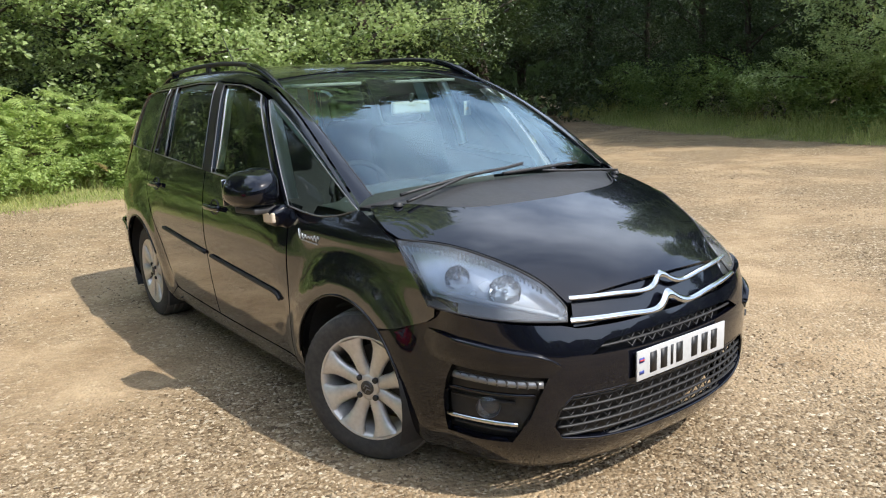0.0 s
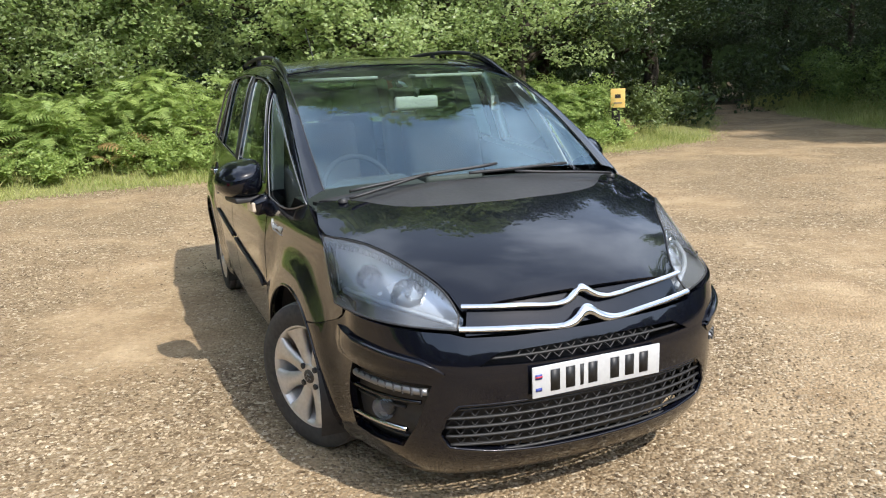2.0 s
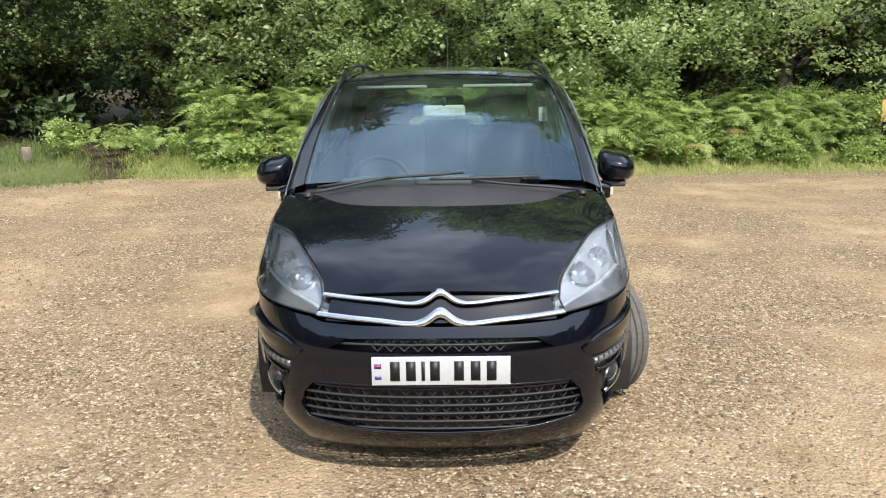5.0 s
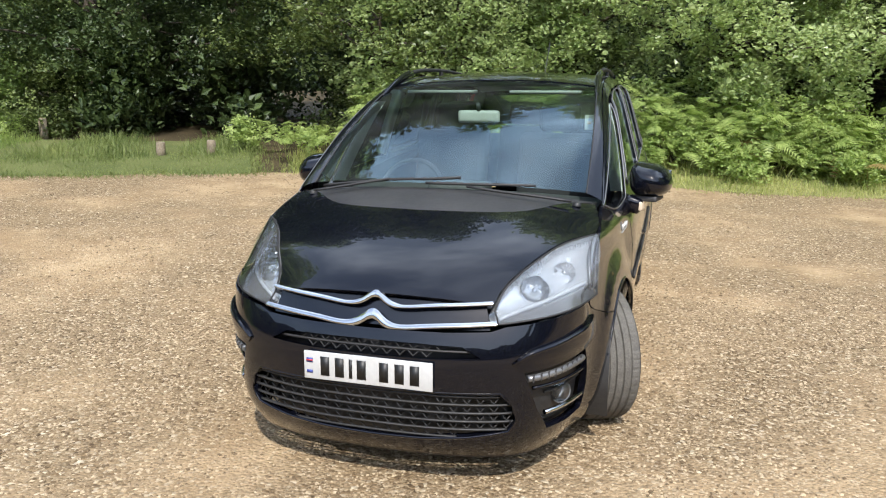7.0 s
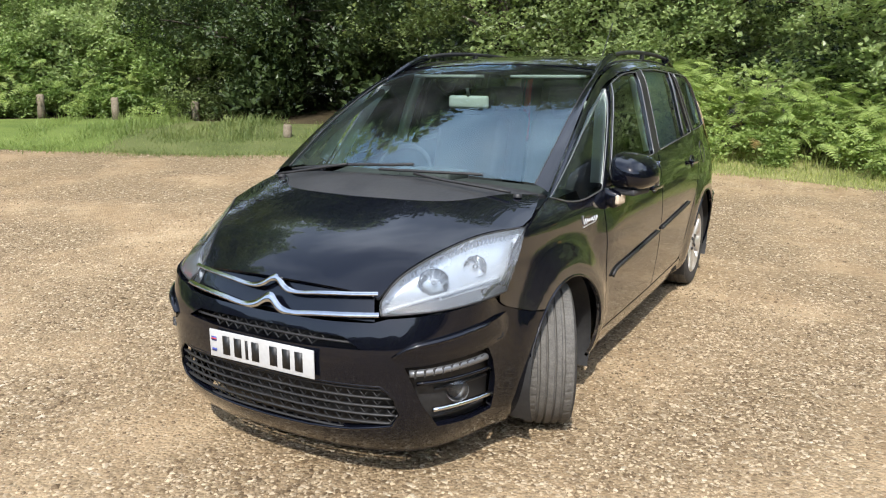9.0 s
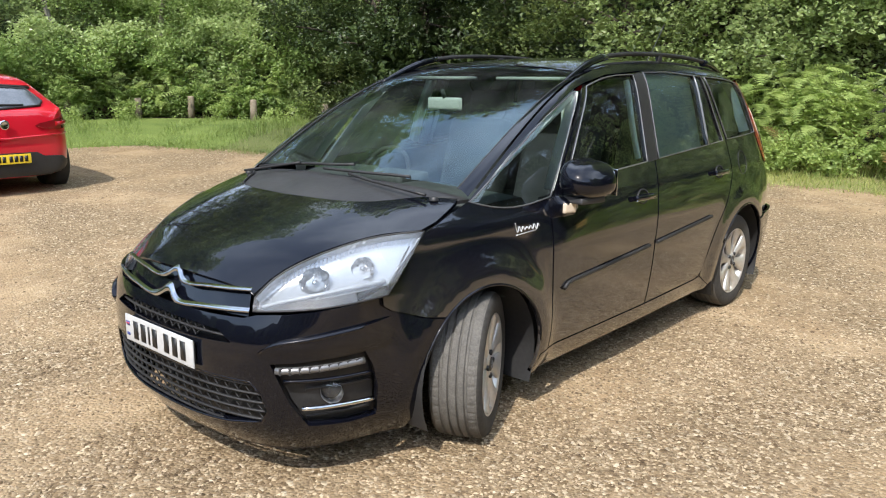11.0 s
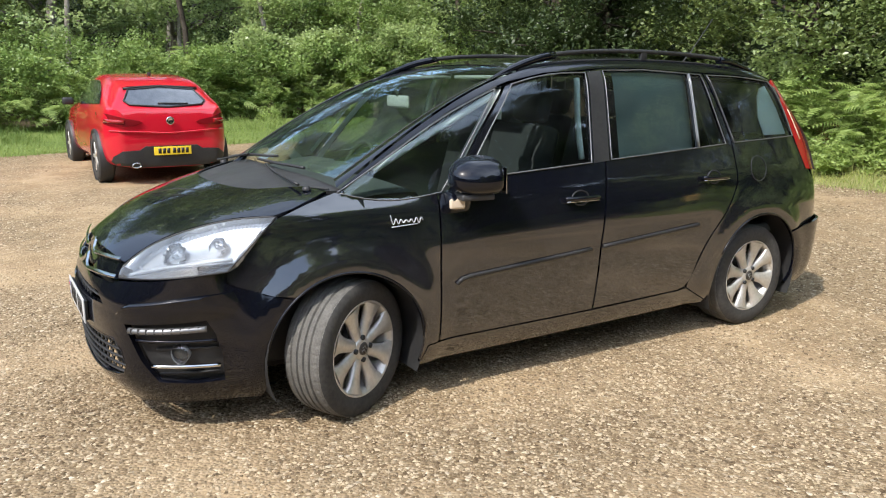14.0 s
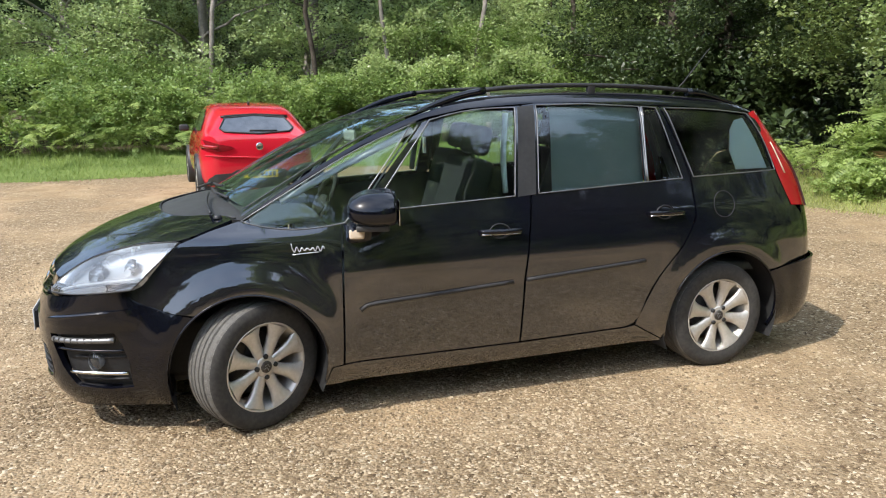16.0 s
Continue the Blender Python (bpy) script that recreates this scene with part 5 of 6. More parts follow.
for pts, nm in ((GRILLE_UP, "upper_grille"), (GRILLE_LOW, "lower_grille")):
    low, high = min(p[1] for p in pts), max(p[1] for p in pts)
    bms = []
    poly = on_nose(pts)
    count = 1 if nm == "upper_grille" else 6
    for r in range(count):
        z = low + (high - low) * (r + .5) / count
        ss = [s for s in np.linspace(-.6, .6, 81) if inside(poly, s, z)]
        if len(ss) > 1:
            bms.append(tube([skin(float(s), z, .016) for s in ss], .0062, 6, flat=.8))
    gap_ = (high - low) / count
    for r in range(count if nm == "lower_grille" else 2):
        za, zb = (low + gap_ * r + gap_ * .5, low + gap_ * (r + 1) + gap_ * .5) if nm == "lower_grille" else (low + .004 + .025 * r, low + .029 + .025 * r)
        zig, up = [], False
        for s in np.arange(-.58, .58, .026):
            z = za if up else zb
            if inside(poly, s, min(max(z, low + .004), high - .004)):
                zig.append(skin(float(s), z, .016 if nm == "upper_grille" else .024))
            up = not up
        if len(zig) > 2:
            bms.append(tube(zig, .0036, 5))
    part(nm, merge(bms), PLASTIC, bumper, "black honeycomb grille")
part("grille_rim", tube([skin(*p, .004) for p in dense(on_nose(GRILLE_LOW), .05)], .006, 6, close=True), BLACK, bumper)
for k in (1, -1):
    shelf_ = curve2([(.548, .563), (.6, .597), (.7, .621), (.85, .641), (1.0, .654), (1.07, .658)], 24) + [(1.09, .62), (1.055, .56)] + curve2([(.985, .552), (.8, .543), (.61, .532), (.575, .537)], 8)
    panel("bumper_shelf", [(k * s, z) for s, z in shelf_], lambda s, z: skin(s, z, -.003 - .015 * ease(.535, .6, z) * ease(1.1, 1.0, abs(s))), BLACK, bumper, lip=.022, step=.02)
    part("shelf_edge", tube([skin(k * s, z, -.009) for s, z in curve2([(.56, .566), (.6, .592), (.7, .615), (.85, .635), (1.0, .648)], 20)], .013, 8, flat=.8, taper=lambda t: min(1, .3 + 4 * t, .3 + 4 * (1 - t))), BLACK, bumper)
    panel("lamp_pod", [(k * s, z) for s, z in POD], lambda s, z: skin(s, z, .045), PLASTIC, bumper, lip=0)
    drl = tube([skin(k * s, .497 + .03 * (s - .6), .008) for s in np.linspace(.612, .952, 16)], .0145, 8, flat=.95)
    day = part("running_light", drl, TRIM, bumper, "clear strip of daytime running lights")
    for s in np.linspace(.64, .93, 9):
        part("divider", soft_box((.03, .006, .026), Matrix.Translation(skin(k * float(s), .497 + .03 * (float(s) - .6), .004)), .001), TRIMGREY, day)
    fx, fy, fz = skin(k * .83, .392, .03)
    turn_ = Matrix.Translation((fx, fy, fz)) @ Matrix.Rotation(radians(k * 40), 4, "Z")
    fog = lathe([(-.05, .0), (-.045, .02), (-.02, .038), (0, .042), (.008, .044)], 24, "X")
    fog.transform(turn_)
    fogl = part("fog_lamp", fog, REFLECT, bumper, "round front fog lamp")
    glass = lathe([(.006, .042), (.014, .03), (.018, .0)], 24, "X")
    glass.transform(turn_)
    part("lens", glass, LENS, fogl)
    part("pod_trim", tube([skin(k * s, .345 - .02 * (s - .7) - .0, .006) for s in np.linspace(.705, 1.0, 12)], .011, 6, flat=.9), CHROME, bumper, "chrome strip under the fog lamp")
    part("pod_shelf", tube([skin(k * s, .455 - .01 * (s - .7), .012) for s in np.linspace(.64, .99, 12)], .008, 6), BLACK, bumper)
    for z in (.30, .415):
        part("pod_rib", tube([skin(k * s, z, .035) for s in np.linspace(.72, .995, 10)], .006, 6), PLASTIC, bumper)
tray = [(plan_x(abs(s)) - .15, math.copysign(plan_y(abs(s)) - .13, s) if s else 0) for s in (.0, .3, .55, .75, .95, 1.12)]
panel("undertray", tray + [(.36, .7), (.36, -.7)] + [(x, -y) for x, y in tray[:0:-1]], lambda x, y: (x, y, .175), PLASTIC, bumper, lip=.01, step=.08)
# chrome bands rising to the double chevron
for rise, ends, reach_, slim, full in ((.754, .775, .475, .0075, .0135), (.684, .706, .487, .009, .0175)):
    half_ = along([(0, rise + .036, 0), (.012, rise + .034, 0), (.03, rise + .023, 0), (.062, rise + .005, 0), (.084, rise - .001, 0), (.11, rise - .003, 0), (.2, rise * .75 + ends * .25 - .002, 0), (.34, rise * .4 + ends * .6, 0), (reach_, ends, 0)], 48)
    for k in (1, -1):
        edge_line = [(max(p.x, 0), p.y) for p in half_]
        tall = [full - (full - slim) * min(max((y - .03) / .08, 0), 1) for y, z in edge_line]
        hi = [skin(s_at_y(k * y), z + h, -.002) for (y, z), h in zip(edge_line, tall)]
        lo = [skin(s_at_y(k * y), z - h, -.002) for (y, z), h in zip(edge_line, tall)]
        part("chrome_bar", ruled([Vector(q_) for q_ in hi], [Vector(q_) for q_ in lo], 8, .008, (.2, 0, .7)), CHROME, car, "chrome grille band with half a chevron")
panel("nose_gap", [(-.47, .675), (.47, .675), (.455, .775), (-.455, .775)], lambda s, z: skin(s, z, .03), BLACK, car, lip=0)

for k in (1, -1):
    panel("wing_filler", [(k * .93, .62), (k * 1.19, .6), (k * 1.19, .77), (k * .93, .77)], lambda s, z: skin(s, z, .014), BLACK, car, lip=0)
# number plate, its characters as plain bars
nx_, nz_ = .9955, .513
plate = part("number_plate", soft_box((.006, .52, .112), Matrix.Translation((nx_, 0, nz_)), .002), PLATE, car, "white front number plate")
part("plate_holder", soft_box((.012, .5, .09), Matrix.Translation((nx_ - .01, 0, nz_)), .003), PLASTIC, car)
for y in (-.172, -.112, -.066, -.022, .068, .13, .19):
    wide = .013 if y == -.066 else .036
    part("plate_bar", soft_box((.002, wide, .076), Matrix.Translation((nx_ + .004, y, nz_)), 0), INK, plate)
part("plate_flag", soft_box((.002, .026, .018), Matrix.Translation((nx_ + .004, -.236, nz_ + .02)), 0), BLUEINK, plate)
part("flag_cross", soft_box((.002, .026, .005), Matrix.Translation((nx_ + .0056, -.236, nz_ + .02)), 0), REDINK, plate)
part("plate_mark", soft_box((.002, .024, .012), Matrix.Translation((nx_ + .004, -.236, nz_ - .026)), 0), BLUEINK, plate)

# headlights
for k in (1, -1):
    top = along([(x, k * (hood_y(x) + .003), hood_e(x) - .003) for x in (.275, .36, .45, .57, .69, .78, .848)], 20)
    low = along([(.5, k * .8, .748), (.62, k * .76, .736), (.76, k * .66, .719), (.872, k * .478, .7)], 20)
    lamp = part("headlight", ruled(top, low, 12, .012, (.2, 0, .7)), LENS, car, "large clear headlight with chrome reflectors")
    into = Vector((-.035, -k * .03, -.02))
    back_t, back_l = [p.lerp(q_, .06) + into for p, q_ in zip(top, low)], [q_.lerp(p, .2) + into for p, q_ in zip(top, low)]
    part("lamp_bowl", ruled(back_t, back_l, 12, -.02, (.2, 0, .7)), REFLECT, lamp, "silvered reflector bowl")
    part("lamp_hood", ruled(top, back_t, 2, 0), REFLECT, lamp)
    part("lamp_sill", ruled([p + into * .15 for p in low], back_l, 3, 0), SATIN, lamp, "ribbed sill of the lamp")
    part("lamp_side", ruled([top[0], low[0]], [back_t[0], back_l[0]], 2, 0), REFLECT, lamp)
    aim = Vector((.82, k * .42, .38)).normalized()
    at_lamp = lambda u, w: back_t[u].lerp(back_l[u], w)
    # a large clear round lamp by the nose, a smaller one outboard
    for u, w, r in ((12, .56, .056), (6, .52, .043)):
        c = at_lamp(u, w) + aim * .006
        face = Matrix.Translation(c) @ aim.to_track_quat("X", "Z").to_matrix().to_4x4()
        bowl = lathe([(-.034, .012), (-.033, r * .3), (-.029, r * .55), (-.018, r * .8), (-.006, r * .95), (.002, r), (-.012, r + .004)], 22, "X")
        rb = random.Random(int(r * 1000))
        for v in bowl.verts:
            v.co.x += rb.uniform(-.006, .009)
            v.co.y *= rb.uniform(.93, 1.1)
            v.co.z *= rb.uniform(.93, 1.1)
        for f in bowl.faces:
            f.smooth = False
        bowl.transform(face)
        part("reflector", bowl, MIRROR, lamp, "round faceted chrome reflector")
        bulb = lathe([(-.034, .011), (-.008, .012), (.002, .009), (.006, 0)], 16, "X")
        bulb.transform(face)
        part("bulb", bulb, MIRROR, lamp)
        if u == 12:
            dome = lathe([(.0, r * .96), (.012, r * .8), (.02, r * .45), (.023, 0)], 28, "X")
            dome.transform(face)
            part("inner_lens", dome, LENS, lamp, "clear round inner lens")
    # finely ribbed brow and a pale light guide along the sill
    for i in range(1, 34):
        f_ = i * .5
        p_ = back_t[int(f_)].lerp(back_t[int(f_) + 1], f_ % 1)
        q_ = back_l[int(f_)].lerp(back_l[int(f_) + 1], f_ % 1)
        d_ = (q_ - p_).normalized()
        part("lamp_rib", tube([p_ + d_ * .004 - into * .2, p_ + d_ * .024 - into * .15], .0026, 4), PALELAMP, lamp)
    part("light_guide", tube([at_lamp(u, .9) - into * .25 for u in range(2, 20)], .009, 8, flat=.8), PALELAMP, lamp, "pale smooth light guide")
    for u in (0, 1):
        part("lamp_fin", tube([at_lamp(u, .2) - into * .4, at_lamp(u, .98) - into * .4], .004, 5), SATIN, lamp)
    part("lamp_rim", tube([p for p in top] + [p for p in low[::-1]], .004, 6, close=True), PLASTIC, lamp)

# wipers
for pts, arm in (([(.05, -.6), (.055, -.4), (.045, -.2), (.035, .0), (.02, .1)], [(.13, -.62), (.1, -.45), (.06, -.25)]), ([(.07, -.06), (.065, .15), (.05, .3), (.02, .46)], [(.12, .64), (.125, .4), (.1, .15)])):
    blade_ = part("wiper", tube([canopy(x, y, -.018) for x, y in curve2(pts, 14)], .0075, 6), PLASTIC, car, "black windscreen wiper")
    part("wiper_arm", tube([canopy(x, y, -.03) for x, y in curve2(arm, 8)], .0068, 6), PLASTIC, blade_)
for y in (-.64, .66):
    knob = lathe([(0, .02), (.012, .019), (.018, .01), (.019, 0)], 16, "Z")
    knob.transform(Matrix.Translation(bonnet_at(.09, y)))
    part("wiper_pivot", knob, PLASTIC, car)

# mirrors
for k in (1, -1):
    bm = bmesh.new()
    bmesh.ops.create_uvsphere(bm, u_segments=32, v_segments=18, radius=1)
    q_ = lambda t, p: math.copysign(abs(t) ** p, t)
    for v in bm.verts:
        x, y, z = v.co
        taper_ = 1 - .28 * max(x, 0)
        wedge = 1.02 - .2 * (y + .6) ** 2 if y > -.6 else 1.02
        v.co = (.132 * q_(x, .62), .104 * q_(y, .58) * taper_, (.09 * q_(z, .58) * wedge - .018 * y - .006 * x) * taper_)
        v.co.x = max(v.co.x, -.1)
    for f in bm.faces:
        f.smooth = True
    bm.transform(Matrix.Translation((-.622, k * .96, 1.088)) @ Matrix.Rotation(radians(k * -12), 4, "Z") @ Matrix.Diagonal((1, k, 1, 1)))
    if k < 0:
        bmesh.ops.recalc_face_normals(bm, faces=bm.faces)
    mirror = part("door_mirror", bm, BLACK, car, "black door mirror housing")
    part("mirror_glass", soft_box((.004, .16, .12), Matrix.Translation((-.73, k * .985, 1.076)) @ Matrix.Rotation(radians(k * -10), 4, "Z"), .0015), CHROME, mirror, "mirror glass")
    part("mirror_base", soft_box((.16, .13, .03), Matrix.Translation((-.612, k * .95, 1.0)) @ Matrix.Rotation(radians(k * -12), 4, "Z"), .012, 3), TRIMGREY, mirror)
    part("mirror_foot", soft_box((.12, .1, .085), Matrix.Translation((-.562, k * .878, .97)) @ Matrix.Rotation(radians(k * -18), 4, "X"), .03, 3), BLACK, mirror)
    part("indicator", soft_box((.075, .026, .05), Matrix.Translation((-.54, k * .922, .965)) @ Matrix.Rotation(radians(k * -14), 4, "Z"), .012, 3), AMBER, mirror, "pale indicator lens")

# roof rails and aerial
for k in (1, -1):
    line = lambda x, up: (x, k * (edge_y(x) - .033), edge_z(x) + .004 + up)
    pts = [(-1.1, .018), (-1.2, .034), (-1.32, .04), (-1.6, .044), (-2.1, .045), (-2.5, .044), (-2.74, .04)]
    rr_ = part("roof_rail", tube([line(x, up) for x, up in curve2(pts, 30)], .0125, 8, flat=1.0), PLASTIC, car, "slender black roof rail")
    front = [(-.88, -.006), (-1.0, .008), (-1.12, .022), (-1.22, .032), (-1.34, .038)]
    part("rail_foot", tube([line(x, up) for x, up in curve2(front, 10)], .021, 8, flat=1.0, taper=lambda t: .35 + .65 * min(1, t * 1.8)), BLACK, rr_)
    rear = [(-2.66, .032), (-2.74, .036), (-2.84, .026), (-2.96, .01), (-3.08, -.006)]
    part("rail_foot", tube([line(x, up) for x, up in curve2(rear, 10)], .024, 8, flat=1.0, taper=lambda t: 1 - .6 * t), BLACK, rr_)
    part("rail_stay", soft_box((.05, .022, .06), Matrix.Translation(line(-2.0, .022)), .006), PLASTIC, rr_)
part("aerial", tube([(-2.95, 0, 1.6), (-3.08, 0, 1.72), (-3.28, 0, 1.95)], .004, 6), PLASTIC, car, "thin whip aerial")

# tail: lamps, tailgate, rear bumper
for k in (1, -1):
    a = along([skin(k * s_at_x(x), z, -.005) for x, z in ((-3.085, 1.518), (-3.162, 1.34), (-3.214, 1.18), (-3.295, .965))], 12)
    b = along([(-3.165, k * .595, 1.528), (-3.285, k * .665, 1.34), (-3.385, k * .72, 1.18), (-3.47, k * .765, .945)], 12)
    tail_lamp = part("tail_light", ruled(a, b, 6, .02, (-2.5, 0, .9)), TAILRED, car, "tall red tail light")
    part("clear_strip", tube([p_.lerp(q_, .3) + Vector((-.004, k * .012, 0)) for p_, q_ in zip(a[4:9], b[4:9])], .006, 6), AMBER, tail_lamp, "pale strip in the tail light")
left_ = along([(-3.165, .595, 1.528), (-3.285, .665, 1.34), (-3.385, .72, 1.18), (-3.47, .765, .945)], 12)
gate = part("tailgate", ruled(left_[8:], [Vector((p.x, -p.y, p.z)) for p in left_[8:]], 16, .07, (-2.5, 0, 1.2)), BLACK, car)
part("rear_window", ruled(left_[1:9], [Vector((p.x, -p.y, p.z)) for p in left_[1:9]], 16, .07, (-2.5, 0, 1.2)), TINTED, gate, "tinted rear window")
part("gate_header", ruled(left_[:2], [Vector((p.x, -p.y, p.z)) for p in left_[:2]], 16, .07, (-2.5, 0, 1.2)), BLACK, gate)
for k in (1, -1):
    edge_ = [Vector((p.x + .02, k * (p.y + .03), p.z)) for p in left_]
    part("gate_lining", ruled(edge_, [Vector((p.x + .03, k * (p.y - .07), p.z)) for p in left_], 3, 0), TRIMGREY, gate)
panel("tailgate_lower", [(s_at_x(-3.4) + .02, .64), (s_at_x(-3.4), .96), (2 * TAIL - s_at_x(-3.4), .96), (2 * TAIL - s_at_x(-3.4) - .02, .64)], lambda s, z: skin(s, z) if s <= TAIL else (skin(2 * TAIL - s, z)[0], -skin(2 * TAIL - s, z)[1], z), BLACK, car)
shelf = lambda s, z: skin(s, z, -.008 - .024 * ease(-3.15, -3.4, plan_x(min(s, TAIL))))
rb = [(s_at_x(x), z) for x, z in arc(*REAR_ARCH, 196, 140, 8)] + [(s_at_x(-3.2), .594), (s_at_x(-3.42), .624)]
panel("rear_bumper", rb + [(2 * TAIL - s, z) for s, z in rb[::-1]] + [(2 * TAIL - s_at_x(-3.2), .2), (s_at_x(-3.2), .2)], lambda s, z: shelf(s, z) if s <= TAIL else (shelf(2 * TAIL - s, z)[0], -shelf(2 * TAIL - s, z)[1], z), BLACK, car)
for k in (1, -1):
    cap = [skin(k * s_at_x(-2.75 + .075 * math.cos(t)), 1.0 + .075 * math.sin(t), -.0005) for t in np.linspace(0, 2 * math.pi, 33)[:-1]]
    if k > 0:
        part("fuel_flap", tube(cap, .0022, 5, close=True), PLASTIC, car, "round fuel flap seam")

# underside
part("underbody", merge([soft_box((3.9, 1.1, .3), Matrix.Translation((-1.4, 0, .37)), .03), soft_box((1.95, 1.62, .3), Matrix.Translation((-1.39, 0, .4)), .03), soft_box((.4, 1.2, .3), Matrix.Translation((.55, 0, .42)), .03)]), PLASTIC, car)

# wheels
def wheel(m, spin):
    hub = new("wheel")
    hub.parent = car
    hub.matrix_local = m @ Matrix.Rotation(radians(spin), 4, "Y")
    tagged(hub, "eight-spoke alloy wheel with a worn road tyre")
    side_ = [(-.1, .215), (-.108, .24), (-.112, .275), (-.104, .305), (-.092, .316)]
    tread = []
    for y in np.linspace(-.088, .088, 45):
        groove = any(abs(y - g) < .0045 for g in (-.052, -.018, .018, .052))
        tread.append((float(y), .312 if groove else .3215 - .6 * y * y))
    tyre = part("tyre", lathe(side_[:4] + [(-.097, .312)] , 64), RUBBER, hub)
    part("sidewall", lathe([(-y, r) for y, r in (side_[:4] + [(-.097, .312)])[::-1]], 64), RUBBER, tyre)
    part("rim_band", lathe([(-.1115, .262), (-.114, .265), (-.1115, .268)], 64), RUBBER, tyre)
    # cross cuts split the ribs into blocks, slanting on the shoulders
    rows_ = [(-.097, .312)] + tread + [(.097, .312)]
    vs_, fs_, n_ = [], [], 192
    for i in range(n_):
        for y, r in rows_:
            r -= .0022 if i % 4 == (2 if y > 0 else 0) and r > .3145 and abs(y) > .056 else 0
            a = 2 * math.pi * i / n_
            vs_.append((r * math.cos(a), y, r * math.sin(a)))
    k = len(rows_)
    for i in range(n_):
        for q in range(k - 1):
            fs_.append((i * k + q, i * k + q + 1, (i + 1) % n_ * k + q + 1, (i + 1) % n_ * k + q))
    part("tread", mesh_of("tread", vs_, fs_), TREAD, tyre, "grey dusty ribbed tread")
    rim = part("rim", lathe([(-.1, .214), (-.09, .205), (.03, .19), (.085, .205), (.1, .214), (.106, .222), (.1, .228), (.094, .222), (.085, .213)], 64), ALLOY, hub, "silver alloy rim")
    inner = lathe([(.0, .03), (.0, .155), (-.015, .155), (-.015, .03)], 40)
    part("brake_disc", inner, DARKMETAL, hub)
    part("caliper", soft_box((.07, .07, .15), Matrix.Translation((.125, -.005, .03)), .015), DARKMETAL, hub)
    for i in range(8):
        bm = bmesh.new()
        rows = []
        for r, w, y in ((.04, .024, .088), (.08, .0265, .09), (.12, .029, .093), (.16, .036, .097), (.185, .047, .1), (.2, .058, .102), (.21, .066, .102)):
            edge = [bm.verts.new((r, y - .012, -w - .004)), bm.verts.new((r, y, -w + .006)), bm.verts.new((r, y + .003, 0)), bm.verts.new((r, y, w - .006)), bm.verts.new((r, y - .012, w + .004)), bm.verts.new((r, y - .035, w * .8)), bm.verts.new((r, y - .035, -w * .8))]
            rows.append(edge)
        for p, q_ in zip(rows, rows[1:]):
            for j in range(7):
                bm.faces.new((p[j], p[(j + 1) % 7], q_[(j + 1) % 7], q_[j])).smooth = True
        bmesh.ops.recalc_face_normals(bm, faces=bm.faces)
        bm.transform(Matrix.Rotation(radians(45 * i), 4, "Y"))
        part("spoke", bm, ALLOY, rim)
    part("hub_plate", lathe([(.06, .058), (.09, .055), (.095, .045), (.096, 0)], 32), ALLOY, rim)
    cap_ = part("centre_cap", lathe([(.09, .031), (.099, .03), (.101, .02), (.101, 0)], 28), DARKMETAL, rim, "dark centre cap")
    for dz in (-.008, .008):
        part("cap_chevron", tube([(-.014, .1025, dz - .006), (0, .1025, dz + .006), (.014, .1025, dz - .006)], .003, 4), SATIN, cap_)
    for i in range(4):
        b_ = lathe([(.09, .0125), (.1, .0125), (.102, .008), (.102, 0)], 14)
        b_.transform(Matrix.Rotation(radians(22.5 + 90 * i), 4, "Y") @ Matrix.Translation((.053, 0, 0)))
        part("wheel_bolt", b_, PLASTIC, rim)


STEER = 27
wheel(pose(-.045, .752, .318, 0, 0, STEER), -22)
wheel(pose(.045, -.752, .318, 0, 0, 180 + STEER), 20)
wheel(pose(-2.775, .765, .318), 30)
wheel(pose(-2.775, -.765, .318, 0, 0, 180), 12)

# cabin
part("cabin_floor", soft_box((2.9, 1.5, .06), Matrix.Translation((-1.75, 0, .58)), .02), DASH, car)
dash = [(.02, y, 1.0 - .03 * (y / .7) ** 2) for y in np.linspace(-.7, .7, 15)]
dash2 = [(-.42, y, 1.03 + (.05 if -.6 < y < -.15 else 0) - .02 * (y / .7) ** 2) for y in np.linspace(-.74, .74, 15)]
dash3 = [(-.52, y, .8) for y in np.linspace(-.76, .76, 15)]
dashboard = part("dashboard", ruled(dash, dash2, 6, .02, (-.3, 0, .2)), DASH, car, "dark grey dashboard")
part("dash_face", ruled(dash2, dash3, 4, .02, (0, 0, .8)), DASH, dashboard)
binnacle = soft_box((.22, .3, .06), Matrix.Translation((-.34, 0, 1.045)), .025, 3)
part("binnacle", binnacle, DASH, dashboard)
ring = tube([(0, .18 * math.cos(a), .18 * math.sin(a)) for a in np.linspace(0, 2 * math.pi, 33)[:-1]], .014, 8, close=True)
ring.transform(Matrix.Translation((-.63, -.37, .985)) @ Matrix.Rotation(radians(-25), 4, "Y"))
sw = part("steering_wheel", ring, CLOTH, car, "black steering wheel on the right-hand side")
spk = merge([soft_box((.03, .34, .035), Matrix.Translation((-.62, -.37, .965)), .012), soft_box((.05, .13, .12), Matrix.Translation((-.62, -.37, .955)) @ Matrix.Rotation(radians(-25), 4, "Y"), .03)])
part("wheel_spokes", spk, CLOTH, sw)
